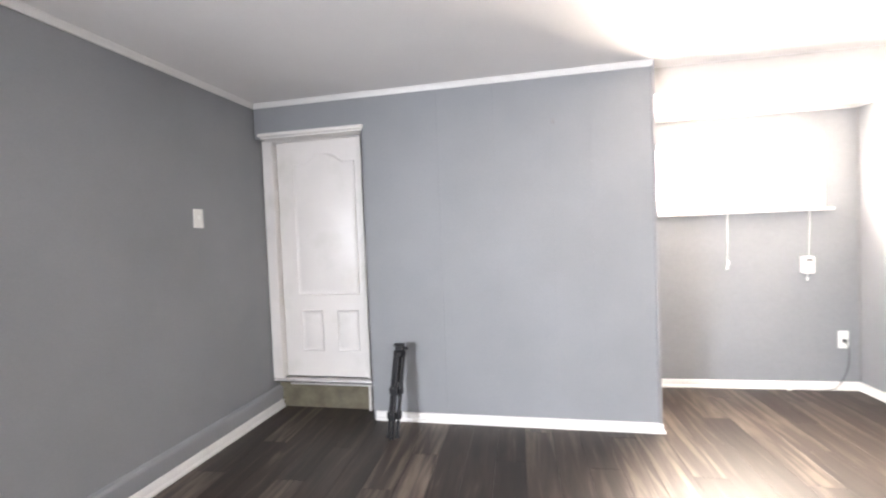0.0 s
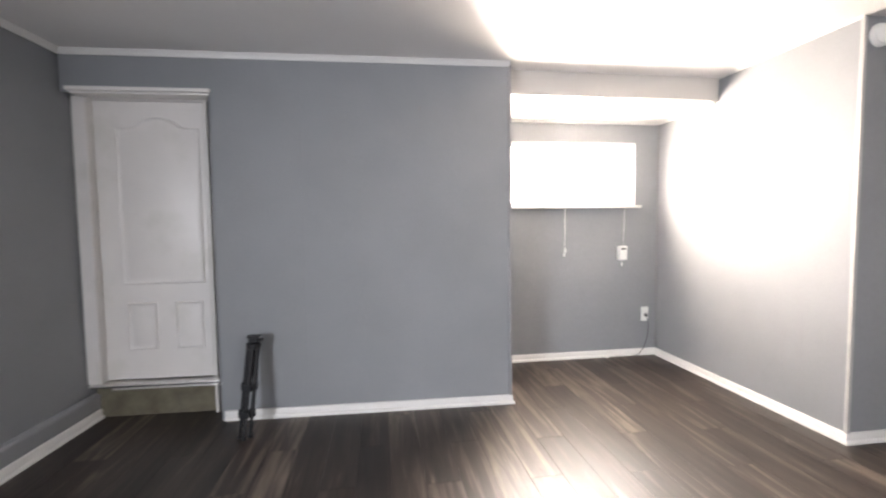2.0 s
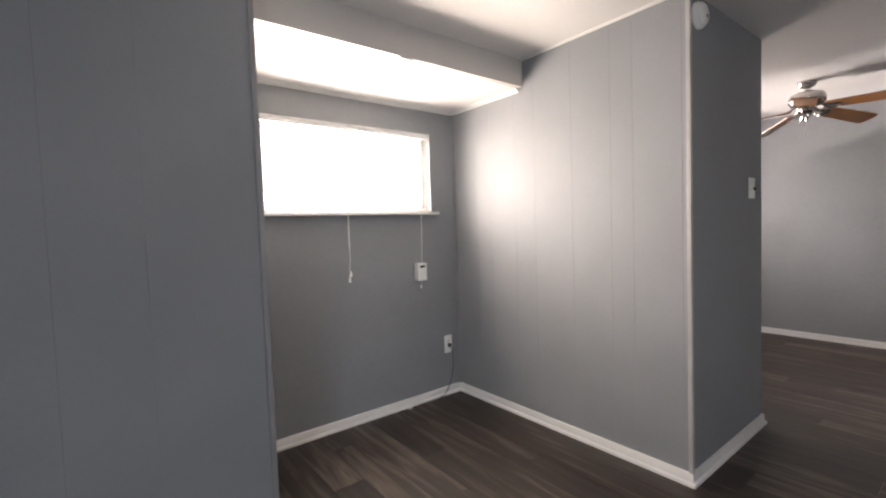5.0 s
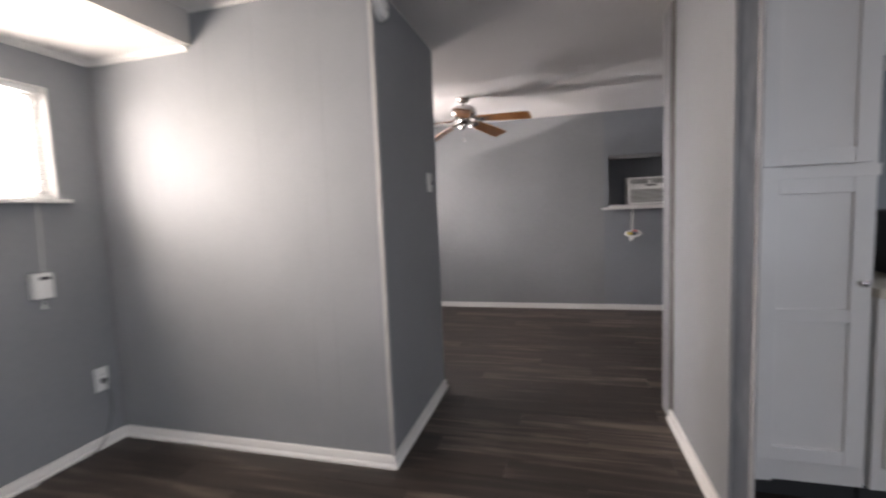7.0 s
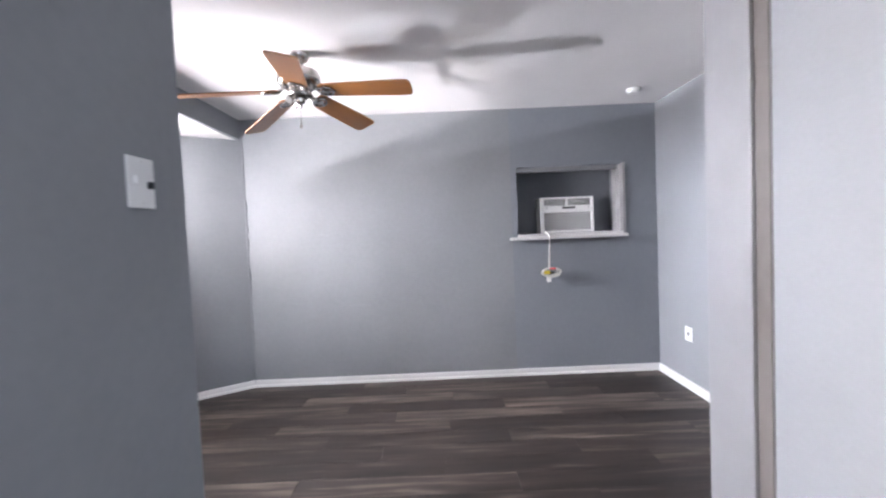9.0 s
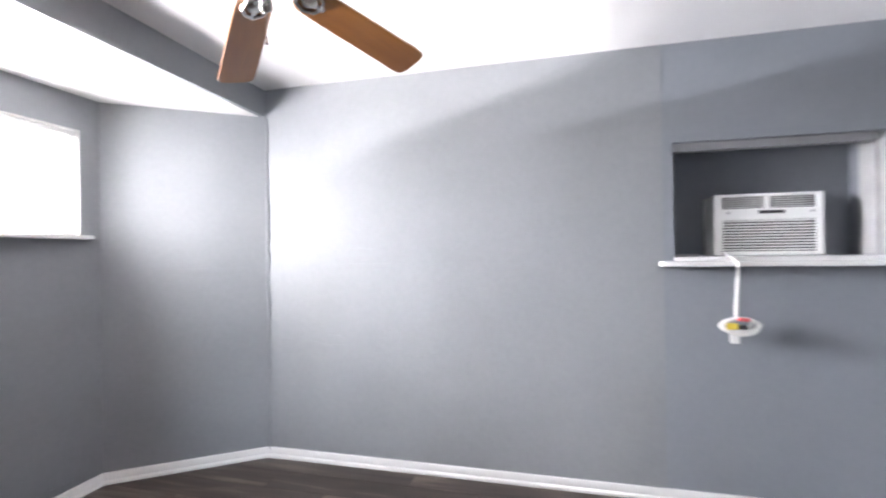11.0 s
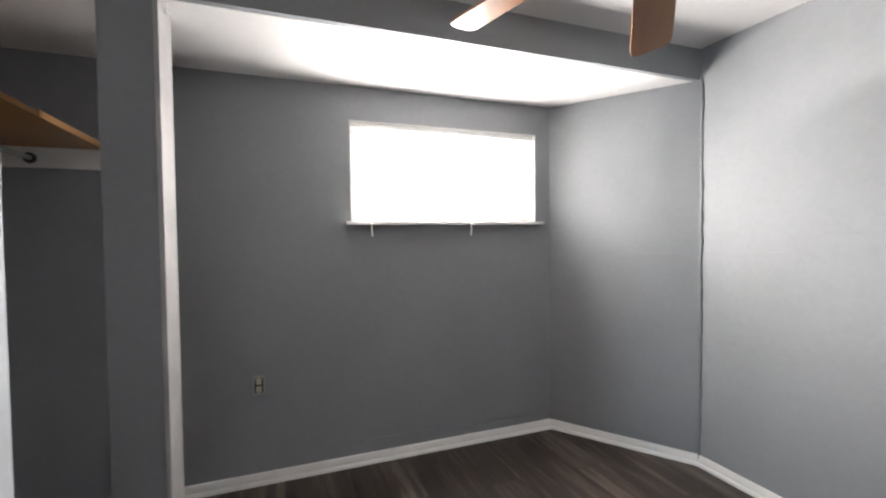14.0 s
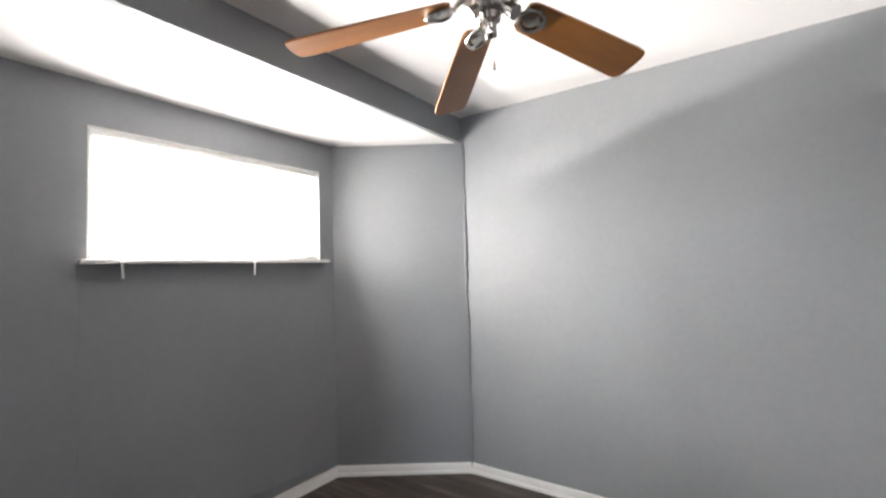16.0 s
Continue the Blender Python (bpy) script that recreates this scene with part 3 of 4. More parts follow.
box_a = thing("cord_box", "small white plastic box hanging on a blind cord", "cord box", (2.499, YN - 0.045, 0.94))
part("case", boxes((2.461, 2.537, YN - 0.062, YN - 0.004, 0.948, 1.080), bevel=0.005), PLASTIC, box_a)
part("display", boxes((2.475, 2.523, YN - 0.064, YN - 0.0605, 1.046, 1.062)), DARK, box_a, "dark label slot")
part("pull", rod(rod(bmesh.new(), (2.495, YN - 0.04, 0.95), (2.495, YN - 0.04, 0.90), 0.002, sides=6), (2.495, YN - 0.04, 0.915), (2.495, YN - 0.04, 0.892), 0.005, 0.008, 8), PLASTIC, box_a)

# ---- old door in the living room ----
FY = 3.462
door = structure("door_1", boxes((-1.645, -0.955, FY, FY + 0.04, 0.265, 2.160), bevel=0.003), DOOR_WHITE, "aged white moulded door, shut, above a step", "door")


def raised_panel(outline, y, depth=0.010, width=0.017):
    """A moulded ridge round a panel of a door, about an outline in x and z."""
    bm = bmesh.new()
    n = len(outline)
    c = Vector((sum(p[0] for p in outline) / n, sum(p[1] for p in outline) / n))
    rings = []
    for inset, out in ((0, 0), (width * 0.4, depth), (width, depth * 0.3), (width * 1.6, depth * 0.2), (width * 3.2, depth)):
        ring = []
        for p in outline:
            v = Vector(p) - c
            ring.append(bm.verts.new((c.x + v.x * (1 - inset / max(0.05, abs(v.x) + 0.02)), y - out, c.y + v.y * (1 - inset / max(0.05, abs(v.y) + 0.02)))))
        rings.append(ring)
    for a, b in zip(rings, rings[1:]):
        for k in range(n):
            bm.faces.new((a[k], a[(k + 1) % n], b[(k + 1) % n], b[k]))
    bm.faces.new(rings[-1])
    return bm


PX0, PX1 = -1.512, -0.985
mid = (PX0 + PX1) / 2
arch = [(PX0, 0.925), (PX1, 0.925), (PX1, 1.985)]
for k in range(13):
    a = k / 12
    arch.append((PX1 - 0.10 - (PX1 - PX0 - 0.20) * a, 1.985 + 0.075 * math.sin(math.pi * a) ** 0.8))
arch.append((PX0, 1.985))
part("upper_panel", raised_panel(arch, FY), DOOR_WHITE, door, "arched moulded panel", smooth=True)
for a, b in ((PX0 + 0.02, mid - 0.06), (mid + 0.06, PX1 - 0.02)):
    part("lower_panel", raised_panel([(a, 0.47), (b, 0.47), (b, 0.80), (a, 0.80)], FY), DOOR_WHITE, door, smooth=True)
part("peephole", rod(bmesh.new(), (-1.275, FY + 0.002, 1.56), (-1.275, FY - 0.008, 1.56), 0.009, 0.006), SILVER, door, "small bright peephole", smooth=True)
part("old_knob_cover", rod(bmesh.new(), (-1.28, FY + 0.002, 1.23), (-1.28, FY - 0.004, 1.23), 0.034, 0.031, 24), GREY_PLASTIC, door, "round grey cover plate")
part("door_frame", boxes((DX0 + 0.002, -1.650, FY - 0.055, FY + 0.05, 0.256, 2.18), (-0.950, -0.928, FY - 0.012, FY + 0.05, 0.0, 2.18), (-1.650, -0.950, FY - 0.012, FY + 0.05, 2.163, 2.18), bevel=0.003), DOOR_WHITE, door, "white door frame")
part("stop_strip", boxes((-1.672, -1.650, FY - 0.066, FY - 0.055, 0.26, 2.14), bevel=0.003), DOOR_WHITE, door)
part("head_cap", boxes((DX0 + 0.04, DX1 + 0.012, YD - 0.030, YD, 2.182, 2.206), (DX0 + 0.05, DX1, YD - 0.004, YD + 0.12, 2.168, 2.182), bevel=0.004), DOOR_WHITE, door, "white head moulding over the door")
part("step", boxes((DX0 + 0.01, DX1 - 0.002, FY + 0.02, 3.553, 0, 0.242), bevel=0.004), STEP, door, "dirty cream painted step riser")
part("threshold", boxes((DX0 + 0.02, DX1 + 0.004, FY - 0.080, FY + 0.04, 0.243, 0.255), bevel=0.003), METAL_STRIP, door, "bright worn metal threshold")
part("lower_strip", boxes((DX0 + 0.16, DX1 - 0.03, FY - 0.074, FY - 0.02, 0.218, 0.230), bevel=0.003), METAL_STRIP, door, "bent metal strip under the threshold")
part("strip_gap", boxes((DX0 + 0.03, DX1 - 0.01, FY - 0.062, FY - 0.02, 0.2305, 0.2425)), DARK, door, "dark gap under the threshold")
# the jamb stands in shadow, which its dark colour includes
part("jamb_filler", boxes((-0.928, DX1, FY + 0.01, FY + 0.05, 0.0, 2.18)), SHADED_WOOD, door, "jamb worn to brown wood, with its shade put into the colour")
part("edge_strip", boxes((DX1 - 0.006, DX1 + 0.006, YD - 0.006, YD + 0.01, 0.26, 2.17), bevel=0.002), WORN, door, "chipped edge beside the door")
part("bare_edge", boxes((DX1 - 0.0085, DX1 - 0.0055, YD - 0.0075, YD + 0.10, 0.98, 1.36), bevel=0.001), STEP, door, "bare dirty wood where the jamb is chipped")


# ---- plates on the walls ----
def plate(name, label, category, m, width, height, kind):
    """A wall plate with its parts; it looks to -y before m turns it."""
    root = thing(name, label, category, (0, 0, 0))
    bm = boxes((-width / 2, width / 2, -0.006, 0, -height / 2, height / 2), bevel=0.003)
    part("cover", bm, PLASTIC if kind != "bare" else GREY_PLASTIC, root)
    if kind == "switch":
        part("toggle", boxes((-0.005, 0.005, -0.016, -0.005, -0.004, 0.014), bevel=0.002), PLASTIC, root)
    if kind == "double":
        part("toggle", boxes((-0.029, -0.019, -0.016, -0.005, -0.004, 0.014), bevel=0.002), PLASTIC, root)
        part("toggle", boxes((0.019, 0.029, -0.018, -0.005, -0.014, 0.004), bevel=0.002), DARK, root, "dark toggle")
    if kind in ("outlet", "round"):
        for z in ((0.022, -0.022) if kind == "outlet" else (0.0,)):
            part("socket", rod(bmesh.new(), (0, -0.004, z), (0, -0.009, z), 0.017 if kind == "outlet" else 0.019, sides=20), PLASTIC if kind == "outlet" else GREY_PLASTIC, root)
            for s in (-0.006, 0.006):
                part("slot", boxes((s - 0.0015, s + 0.0015, -0.0105, -0.008, z - 0.002, z + 0.008)), DARK, root)
    if kind == "bare":
        part("box_hole", boxes((-width * 0.36, width * 0.36, -0.0085, -0.005, -height * 0.36, height * 0.36)), DARK, root, "dark open box")
        for z in (0.024, -0.020):
            part("socket", boxes((-0.014, 0.014, -0.018, -0.008, z - 0.017, z + 0.017), bevel=0.004), IVORY, root, "bare ivory socket")
    for z in (height * 0.40, -height * 0.40):
        part("screw", rod(bmesh.new(), (0, -0.005, z), (0, -0.0075, z), 0.003, sides=8), SILVER, root)
    root.matrix_basis = m
    return root


yaw_side = math.degrees(math.atan2(XL0 - XL1, 3.62 - YB))
SWY = 2.80
plate("light_switch", "white single light switch on the grey side wall", "switch", pose(side_x(SWY), SWY, 1.538, 0, 0, 90 - yaw_side), 0.078, 0.122, "switch")
plate("light_switch", "white double light switch with one dark toggle", "switch", pose(3.735, YP, 1.515), 0.095, 0.125, "double")
plate("wall_outlet", "white wall outlet with a cable, above the baseboard", "outlet", pose(2.764, YN, 0.405), 0.074, 0.140, "outlet")
plate("wall_outlet", "uncovered ivory outlet in a dark box", "outlet", pose(4.205, YN, 0.557), 0.062, 0.112, "bare")
plate("wall_outlet", "white wall plate with a round grey socket", "outlet", pose(6.150, YS, 0.445, 0, 0, 180), 0.10, 0.116, "round")

cable = thing("power_cable", "thin dark cable from the outlet to the floor", "cable", (2.75, YN - 0.03, 0.004))
part("wire", tube(bmesh.new(), [(2.764, YN - 0.012, 0.395), (2.772, YN - 0.035, 0.37), (2.782, YN - 0.040, 0.30), (2.778, YN - 0.040, 0.22), (2.760, YN - 0.040, 0.14), (2.725, YN - 0.042, 0.07),
                            (2.68, YN - 0.045, 0.02), (2.60, YN - 0.050, 0.005), (2.45, YN - 0.042, 0.005), (2.36, YN - 0.048, 0.005)], 0.0035), CABLE, cable, smooth=True)
part("plug", boxes((2.752, 2.776, YN - 0.034, YN - 0.008, 0.385, 0.412), bevel=0.005), CABLE, cable)
part("plug_end", rod(bmesh.new(), (2.365, YN - 0.048, 0.006), (2.335, YN - 0.050, 0.006), 0.006, sides=10), SILVER, cable, "bright cable end")

alarm = thing("smoke_alarm", "round white smoke alarm high on the stub wall", "smoke alarm", (2.982, YP, 2.335))
turn = pose(2.982, YP, 2.335, 90, 0, 0)
bm = lathe(bmesh.new(), [(0.064, 0), (0.064, 0.014), (0.060, 0.020)], (0, 0, 0), 40)
bmesh.ops.transform(bm, matrix=turn, verts=bm.verts)
part("base", bm, PLASTIC, alarm, smooth=True)
bm = lathe(bmesh.new(), [(0.056, 0.020), (0.055, 0.030), (0.046, 0.038), (0.020, 0.041)], (0, 0, 0), 40)
bmesh.ops.transform(bm, matrix=turn, verts=bm.verts)
part("cover", bm, PLASTIC, alarm, smooth=True)
part("test_button", rod(bmesh.new(), (2.995, YP - 0.038, 2.325), (2.995, YP - 0.044, 2.325), 0.010), GREY_PLASTIC, alarm)

alarm = thing("smoke_alarm", "small white smoke alarm on the bedroom ceiling", "smoke alarm", (6.21, 0.09, H))
part("base", lathe(bmesh.new(), [(0.058, 0), (0.058, -0.012), (0.054, -0.016)], (6.21, 0.09, H), 40), PLASTIC, alarm, smooth=True)
part("cover", lathe(bmesh.new(), [(0.050, -0.016), (0.049, -0.028), (0.040, -0.036), (0.015, -0.038)], (6.21, 0.09, H), 40), PLASTIC, alarm, smooth=True)

hook = thing("wall_hook", "tiny grey hook high on the panelled wall", "hook", (0.497, YD - 0.004, 2.10))
part("base", boxes((0.487, 0.507, YD - 0.008, YD - 0.004, 2.09, 2.125), bevel=0.0015), GREY_TRIM, hook)
part("prong", tube(bmesh.new(), [(0.497, YD - 0.007, 2.100), (0.497, YD - 0.020, 2.094), (0.497, YD - 0.026, 2.104), (0.497, YD - 0.025, 2.112)], 0.003), GREY_TRIM, hook)

eye = thing("screw_eye", "small white painted screw eye beside the column top", "screw eye", (3.950, YH + 0.06, ZS - 0.002))
part("shank", rod(bmesh.new(), (3.950, YH + 0.06, ZS - 0.002), (3.950, YH + 0.06, ZS - 0.022), 0.003, sides=8), PLASTIC, eye)
part("ring", tube(bmesh.new(), [(3.950 + 0.011 * math.sin(2 * math.pi * k / 14), YH + 0.06, ZS - 0.032 + 0.011 * math.cos(2 * math.pi * k / 14)) for k in range(14)], 0.003, 6), PLASTIC, eye, smooth=True)

chip = thing("paint_flake", "grey flake of loose paint under the soffit", "paint flake", (1.96, YH + 0.04, ZS))
bm = bmesh.new()
slab(bm, [(1.915, YH - 0.002), (1.94, YH - 0.006), (1.99, YH - 0.003), (2.015, YH + 0.004), (1.99, YH + 0.022), (1.95, YH + 0.026), (1.93, YH + 0.014)], ZS - 0.010, ZS - 0.003)
part("flake", bm, GREY_ROUGH, chip)

# ---- folded tripod leaning by the panelled wall ----
tripod = thing("tripod", "folded black camera tripod leaning beside the door", "tripod", (-0.655, 3.085, 0))
TT, TB = Vector((-0.621, 3.225, 0.548)), Vector((-0.655, 3.085, 0.0))
for dx, dy in ((-0.032, 0.0), (0.030, 0.004), (0.0, -0.030)):
    o = Vector((dx, dy, 0))
    top, foot = TT + o * 0.85, TB + o
    bm = rod(bmesh.new(), top, top.lerp(foot, 0.46), 0.0155, sides=14)
    rod(bm, top.lerp(foot, 0.46), top.lerp(foot, 0.76), 0.0125, sides=12)
    rod(bm, top.lerp(foot, 0.76), top.lerp(foot, 0.965), 0.0100, sides=12)
    leg = part("leg", bm, BLACK, tripod, smooth=True)
    part("rubber_foot", rod(bmesh.new(), top.lerp(foot, 0.962), foot, 0.013, 0.016, 12), BLACK, leg)
    for f in (0.45, 0.74):
        p = top.lerp(foot, f)
        part("clamp", boxes((p.x - 0.019, p.x + 0.019, p.y - 0.019, p.y + 0.019, p.z - 0.024, p.z + 0.024), bevel=0.006), BLACK, leg)
part("shoulder", lathe(bmesh.new(), [(0.030, -0.03), (0.044, -0.015), (0.044, 0.012), (0.028, 0.022)], TT, 20), BLACK, tripod, smooth=True)
part("column", rod(bmesh.new(), TT.lerp(TB, 0.35), TT + Vector((0.003, 0.008, 0.045)), 0.012), BLACK, tripod)
part("head", boxes((TT.x - 0.026, TT.x + 0.030, TT.y - 0.024, TT.y + 0.026, TT.z + 0.020, TT.z + 0.048), (TT.x - 0.036, TT.x + 0.040, TT.y - 0.026, TT.y + 0.026, TT.z + 0.050, TT.z + 0.062), bevel=0.004), BLACK, tripod)
part("knob", rod(bmesh.new(), (TT.x + 0.03, TT.y, TT.z + 0.034), (TT.x + 0.058, TT.y - 0.006, TT.z + 0.034), 0.011), BLACK, tripod)
part("clamp_lever", boxes((TT.x - 0.010, TT.x + 0.006, TT.y - 0.040, TT.y - 0.030, TT.z - 0.026, TT.z - 0.004), bevel=0.002), SILVER, tripod, "bright metal lever")

# ---- kitchen corner ----
KX = 2.960
pantry = thing("pantry_cabinet", "tall white pantry cabinet with recessed panel doors", "cabinet", (3.28, 0.6, 0))
part("body", boxes((KX + 0.02, 3.618, 0.362, 0.836, 0.10, 2.40), (KX + 0.002, KX + 0.02, 0.700, 0.836, 0.10, 2.40), (KX + 0.002, KX + 0.02, 0.362, 0.700, 1.392, 1.438)), CABINET, pantry)
part("toe_kick", boxes((KX + 0.07, 3.618, 0.362, 0.836, 0, 0.10)), DARK, pantry, "dark toe kick")


def shaker_door(parent, x, y0, y1, z0, z1, mids=()):
    """A recessed panel with its frame of stiles and rails."""
    w = 0.062
    leaf = part("door", boxes((x - 0.004, x + 0.001, y0 + 0.004, y1 - 0.004, z0 + 0.004, z1 - 0.004)), CABINET, parent)
    for a, b in ((y0, y0 + w), (y1 - w, y1)):
        part("stile", boxes((x - 0.018, x, a, b, z0, z1), bevel=0.003), CABINET, leaf)
    for a, b in ((z0, z0 + w), (z1 - w, z1), *((z - 0.026, z + 0.026) for z in mids)):
        part("rail", boxes((x - 0.0178, x, y0 + w, y1 - w, a, b), bevel=0.003), CABINET, leaf)
    return leaf


shaker_door(pantry, KX, 0.392, 0.768, 1.444, 2.36)
leaf = shaker_door(pantry, KX, 0.392, 0.768, 0.205, 1.392, (0.835,))
part("knob", lathe(bmesh.new(), [(0.006, 0), (0.006, 0.012), (0.014, 0.018), (0.013, 0.026), (0.005, 0.029)], (0, 0, 0), 16), NICKEL, leaf, "dark round knob", smooth=True).matrix_basis = pose(KX - 0.018, 0.418, 0.972, 0, -90, 0)
drawers = thing("drawer_cabinet", "white base cabinet with three drawers", "cabinet", (3.28, 0.0, 0))
part("body", boxes((KX + 0.012, 3.618, -0.40, 0.345, 0.10, 0.905)), CABINET, drawers)
part("toe_kick", boxes((KX + 0.08, 3.618, -0.40, 0.345, 0, 0.10)), DARK, drawers, "dark toe kick")
for z0, z1 in ((0.785, 0.888), (0.502, 0.762), (0.200, 0.480)):
    part("drawer", boxes((KX - 0.008, KX + 0.011, -0.385, 0.305, z0, z1), bevel=0.006), CABINET, drawers)
worktop = tagged(new("worktop", mesh("worktop", boxes((KX - 0.02, 3.618, -0.42, 0.358, 0.907, 0.948), bevel=0.008), LAMINATE)), "cream laminate worktop on the drawer cabinet", "worktop")
part("upstand", boxes((3.598, 3.6185, -0.42, 0.358, 0.949, 1.05), bevel=0.003), LAMINATE, worktop)
structure("splashback", boxes((3.612, 3.6195, -0.42, 0.358, 1.051, 1.21)), SPLASH, "dark grey strip on the wall above the worktop", "splashback")
upper = thing("wall_cabinet", "white wall cabinet with a pale bottom rail", "cabinet", (3.45, 0.0, 1.94))
part("body", boxes((3.32, 3.618, -0.40, 0.356, 1.985, 2.40), bevel=0.003), CABINET, upper)
part("bottom_rail", boxes((3.30, 3.618, -0.40, 0.356, 1.925, 1.984), bevel=0.004), WHITE, upper, "white bottom rail")
oven = thing("countertop_appliance", "black countertop appliance with a white control panel", "appliance", (3.28, 0.10, 0.948))
part("body", boxes((3.135, 3.42, -0.16, 0.176, 0.960, 1.246), bevel=0.022), BLACK, oven, smooth=True)
part("control_panel", boxes((3.120, 3.137, -0.145, 0.128, 1.118, 1.232), bevel=0.006), PLASTIC, oven, "white control panel")
for y in (0.070, -0.010, -0.095):
    part("knob", rod(bmesh.new(), (3.122, y, 1.185), (3.098, y, 1.185), 0.026, 0.022, 20), BLACK, oven, smooth=True)
part("drip_tray", boxes((3.075, 3.14, -0.15, 0.166, 0.949, 1.005), bevel=0.006), BLACK, oven)
part("chrome_strip", boxes((3.072, 3.076, -0.11, 0.12, 0.990, 0.996)), SILVER, oven, "thin bright strip")

# ---- ceiling fan ----
FX, FYY = 5.266, 2.485
fan = thing("ceiling_fan", "five-bladed ceiling fan with honey oak blades and nickel motor", "ceiling fan", (FX, FYY, H))
part("canopy", lathe(bmesh.new(), [(0.066, 0), (0.068, -0.012), (0.052, -0.040), (0.022, -0.056), (0.016, -0.058)], (FX, FYY, H)), NICKEL, fan, smooth=True)
part("downrod", rod(bmesh.new(), (FX, FYY, H - 0.05), (FX, FYY, H - 0.10), 0.014), NICKEL, fan, smooth=True)
part("motor", lathe(bmesh.new(), [(0.030, -0.075), (0.070, -0.085), (0.112, -0.105), (0.126, -0.135), (0.124, -0.165), (0.108, -0.190), (0.080, -0.204), (0.060, -0.208)], (FX, FYY, H), 48), NICKEL, fan, "brushed nickel motor housing", smooth=True)
part("switch_housing", lathe(bmesh.new(), [(0.058, -0.208), (0.060, -0.222), (0.050, -0.245), (0.032, -0.262), (0.030, -0.282), (0.014, -0.292), (0.012, -0.31), (0.004, -0.318)], (FX, FYY, H)), NICKEL, fan, smooth=True)
for a in (30, 150, 270):
    c, s = math.cos(radians(a)), math.sin(radians(a))
    part("lamp_holder", rod(bmesh.new(), (FX + 0.04 * c, FYY + 0.04 * s, H - 0.245), (FX + 0.085 * c, FYY + 0.085 * s, H - 0.285), 0.016, 0.024, 14), NICKEL, fan, smooth=True)
part("pull_chain", rod(rod(bmesh.new(), (FX + 0.03, FYY + 0.01, H - 0.27), (FX + 0.03, FYY + 0.01, H - 0.40), 0.0016, sides=6), (FX + 0.03, FYY + 0.01, H - 0.40), (FX + 0.03, FYY + 0.01, H - 0.425), 0.004, 0.006, 8), NICKEL, fan)


def blade_mesh():
    bm = bmesh.new()
    half = [(0.128, 0.046), (0.150, 0.060), (0.215, 0.064), (0.40, 0.070), (0.62, 0.076), (0.655, 0.073), (0.668, 0.062), (0.674, 0.036)]
    outline = half + [(x, -y) for x, y in half[::-1]]
    slab(bm, outline, -0.004, 0.004)
    return mesh("blade", bm, BLADE)


def iron_mesh():
    bm = bmesh.new()
    rod(bm, (0.060, 0, 0.040), (0.130, 0, -0.006), 0.013, 0.011, 10)
    for s in (-1, 1):
        tube(bm, [(0.118, 0, -0.009), (0.132, 0.030 * s, -0.009), (0.165, 0.043 * s, -0.009), (0.200, 0.030 * s, -0.009), (0.214, 0, -0.009)], 0.0075, 8)
    lathe(bm, [(0.028, -0.004), (0.028, -0.010), (0.018, -0.015), (0.006, -0.016)], (0.166, 0, 0), 16)
    box(bm, 0.115, 0.225, -0.010, 0.010, -0.012, -0.005, 0.002)
    return mesh("blade_iron", bm, NICKEL, True)


blade_me, iron_me = blade_mesh(), iron_mesh()
TILT = pose(0, 0, 0, -3.6, 1.6, 0)   # the blades hang slightly out of level
for a in (-97.8, -25.8, 46.2, 118.2, 190.2):
    for me in (blade_me, iron_me):
        ob = new(me.name, me)
        ob.parent = fan
        ob.matrix_basis = Matrix.Translation((0, 0, -0.212)) @ TILT @ pose(0, 0, 0, 0, 0, a) @ pose(0, 0, 0, -13, 6.8, 0)

# ---- niche with the air conditioner ----
sill = tagged(new("niche_sill", mesh("niche_sill", boxes((XE - 0.105, XE + 0.006, 0.020, 1.062, 1.252, 1.276), (XE + 0.006, NX - 0.002, NY[0] + 0.002, NY[1] - 0.002, 1.252, NZ[0] - 0.002),
                                                          (XE - 0.02, XE + 0.006, NY[0], NY[1], 1.277, 1.298), bevel=0.004), WHITE)), "white board sill of the niche", "sill", kind="structure")
structure("trim_niche", boxes((XE - 0.012, XE + 0.006, NY[0] - 0.028, NY[0] + 0.002, 1.277, NZ[1] + 0.01), (XE + 0.006, NX - 0.1, NY[0] + 0.0025, NY[0] + 0.016, NZ[0], NZ[1] - 0.002),
                              (XE + 0.04, XE + 0.07, NY[0] + 0.016, NY[0] + 0.034, NZ[0], NZ[1] - 0.002), bevel=0.003), PALE, "pale painted jamb boards of the niche", "trim")
structure("trim_niche_head", boxes((XE + 0.02, XE + 0.06, NY[0] + 0.036, NY[1] - 0.002, NZ[1] - 0.045, NZ[1] - 0.002), bevel=0.003), GREY_TRIM, "grey head strip in the niche", "trim")
ac = thing("air_conditioner", "white window air conditioner standing in the niche", "air conditioner", (6.84, 0.50, NZ[0]))
AY0, AY1, AZ0, AZ1, AX = 0.250, 0.756, 1.304, 1.632, 6.735
part("case", boxes((AX + 0.03, NX - 0.004, AY0 + 0.006, AY1 - 0.006, AZ0, AZ1 - 0.004), bevel=0.006), PLASTIC, ac)
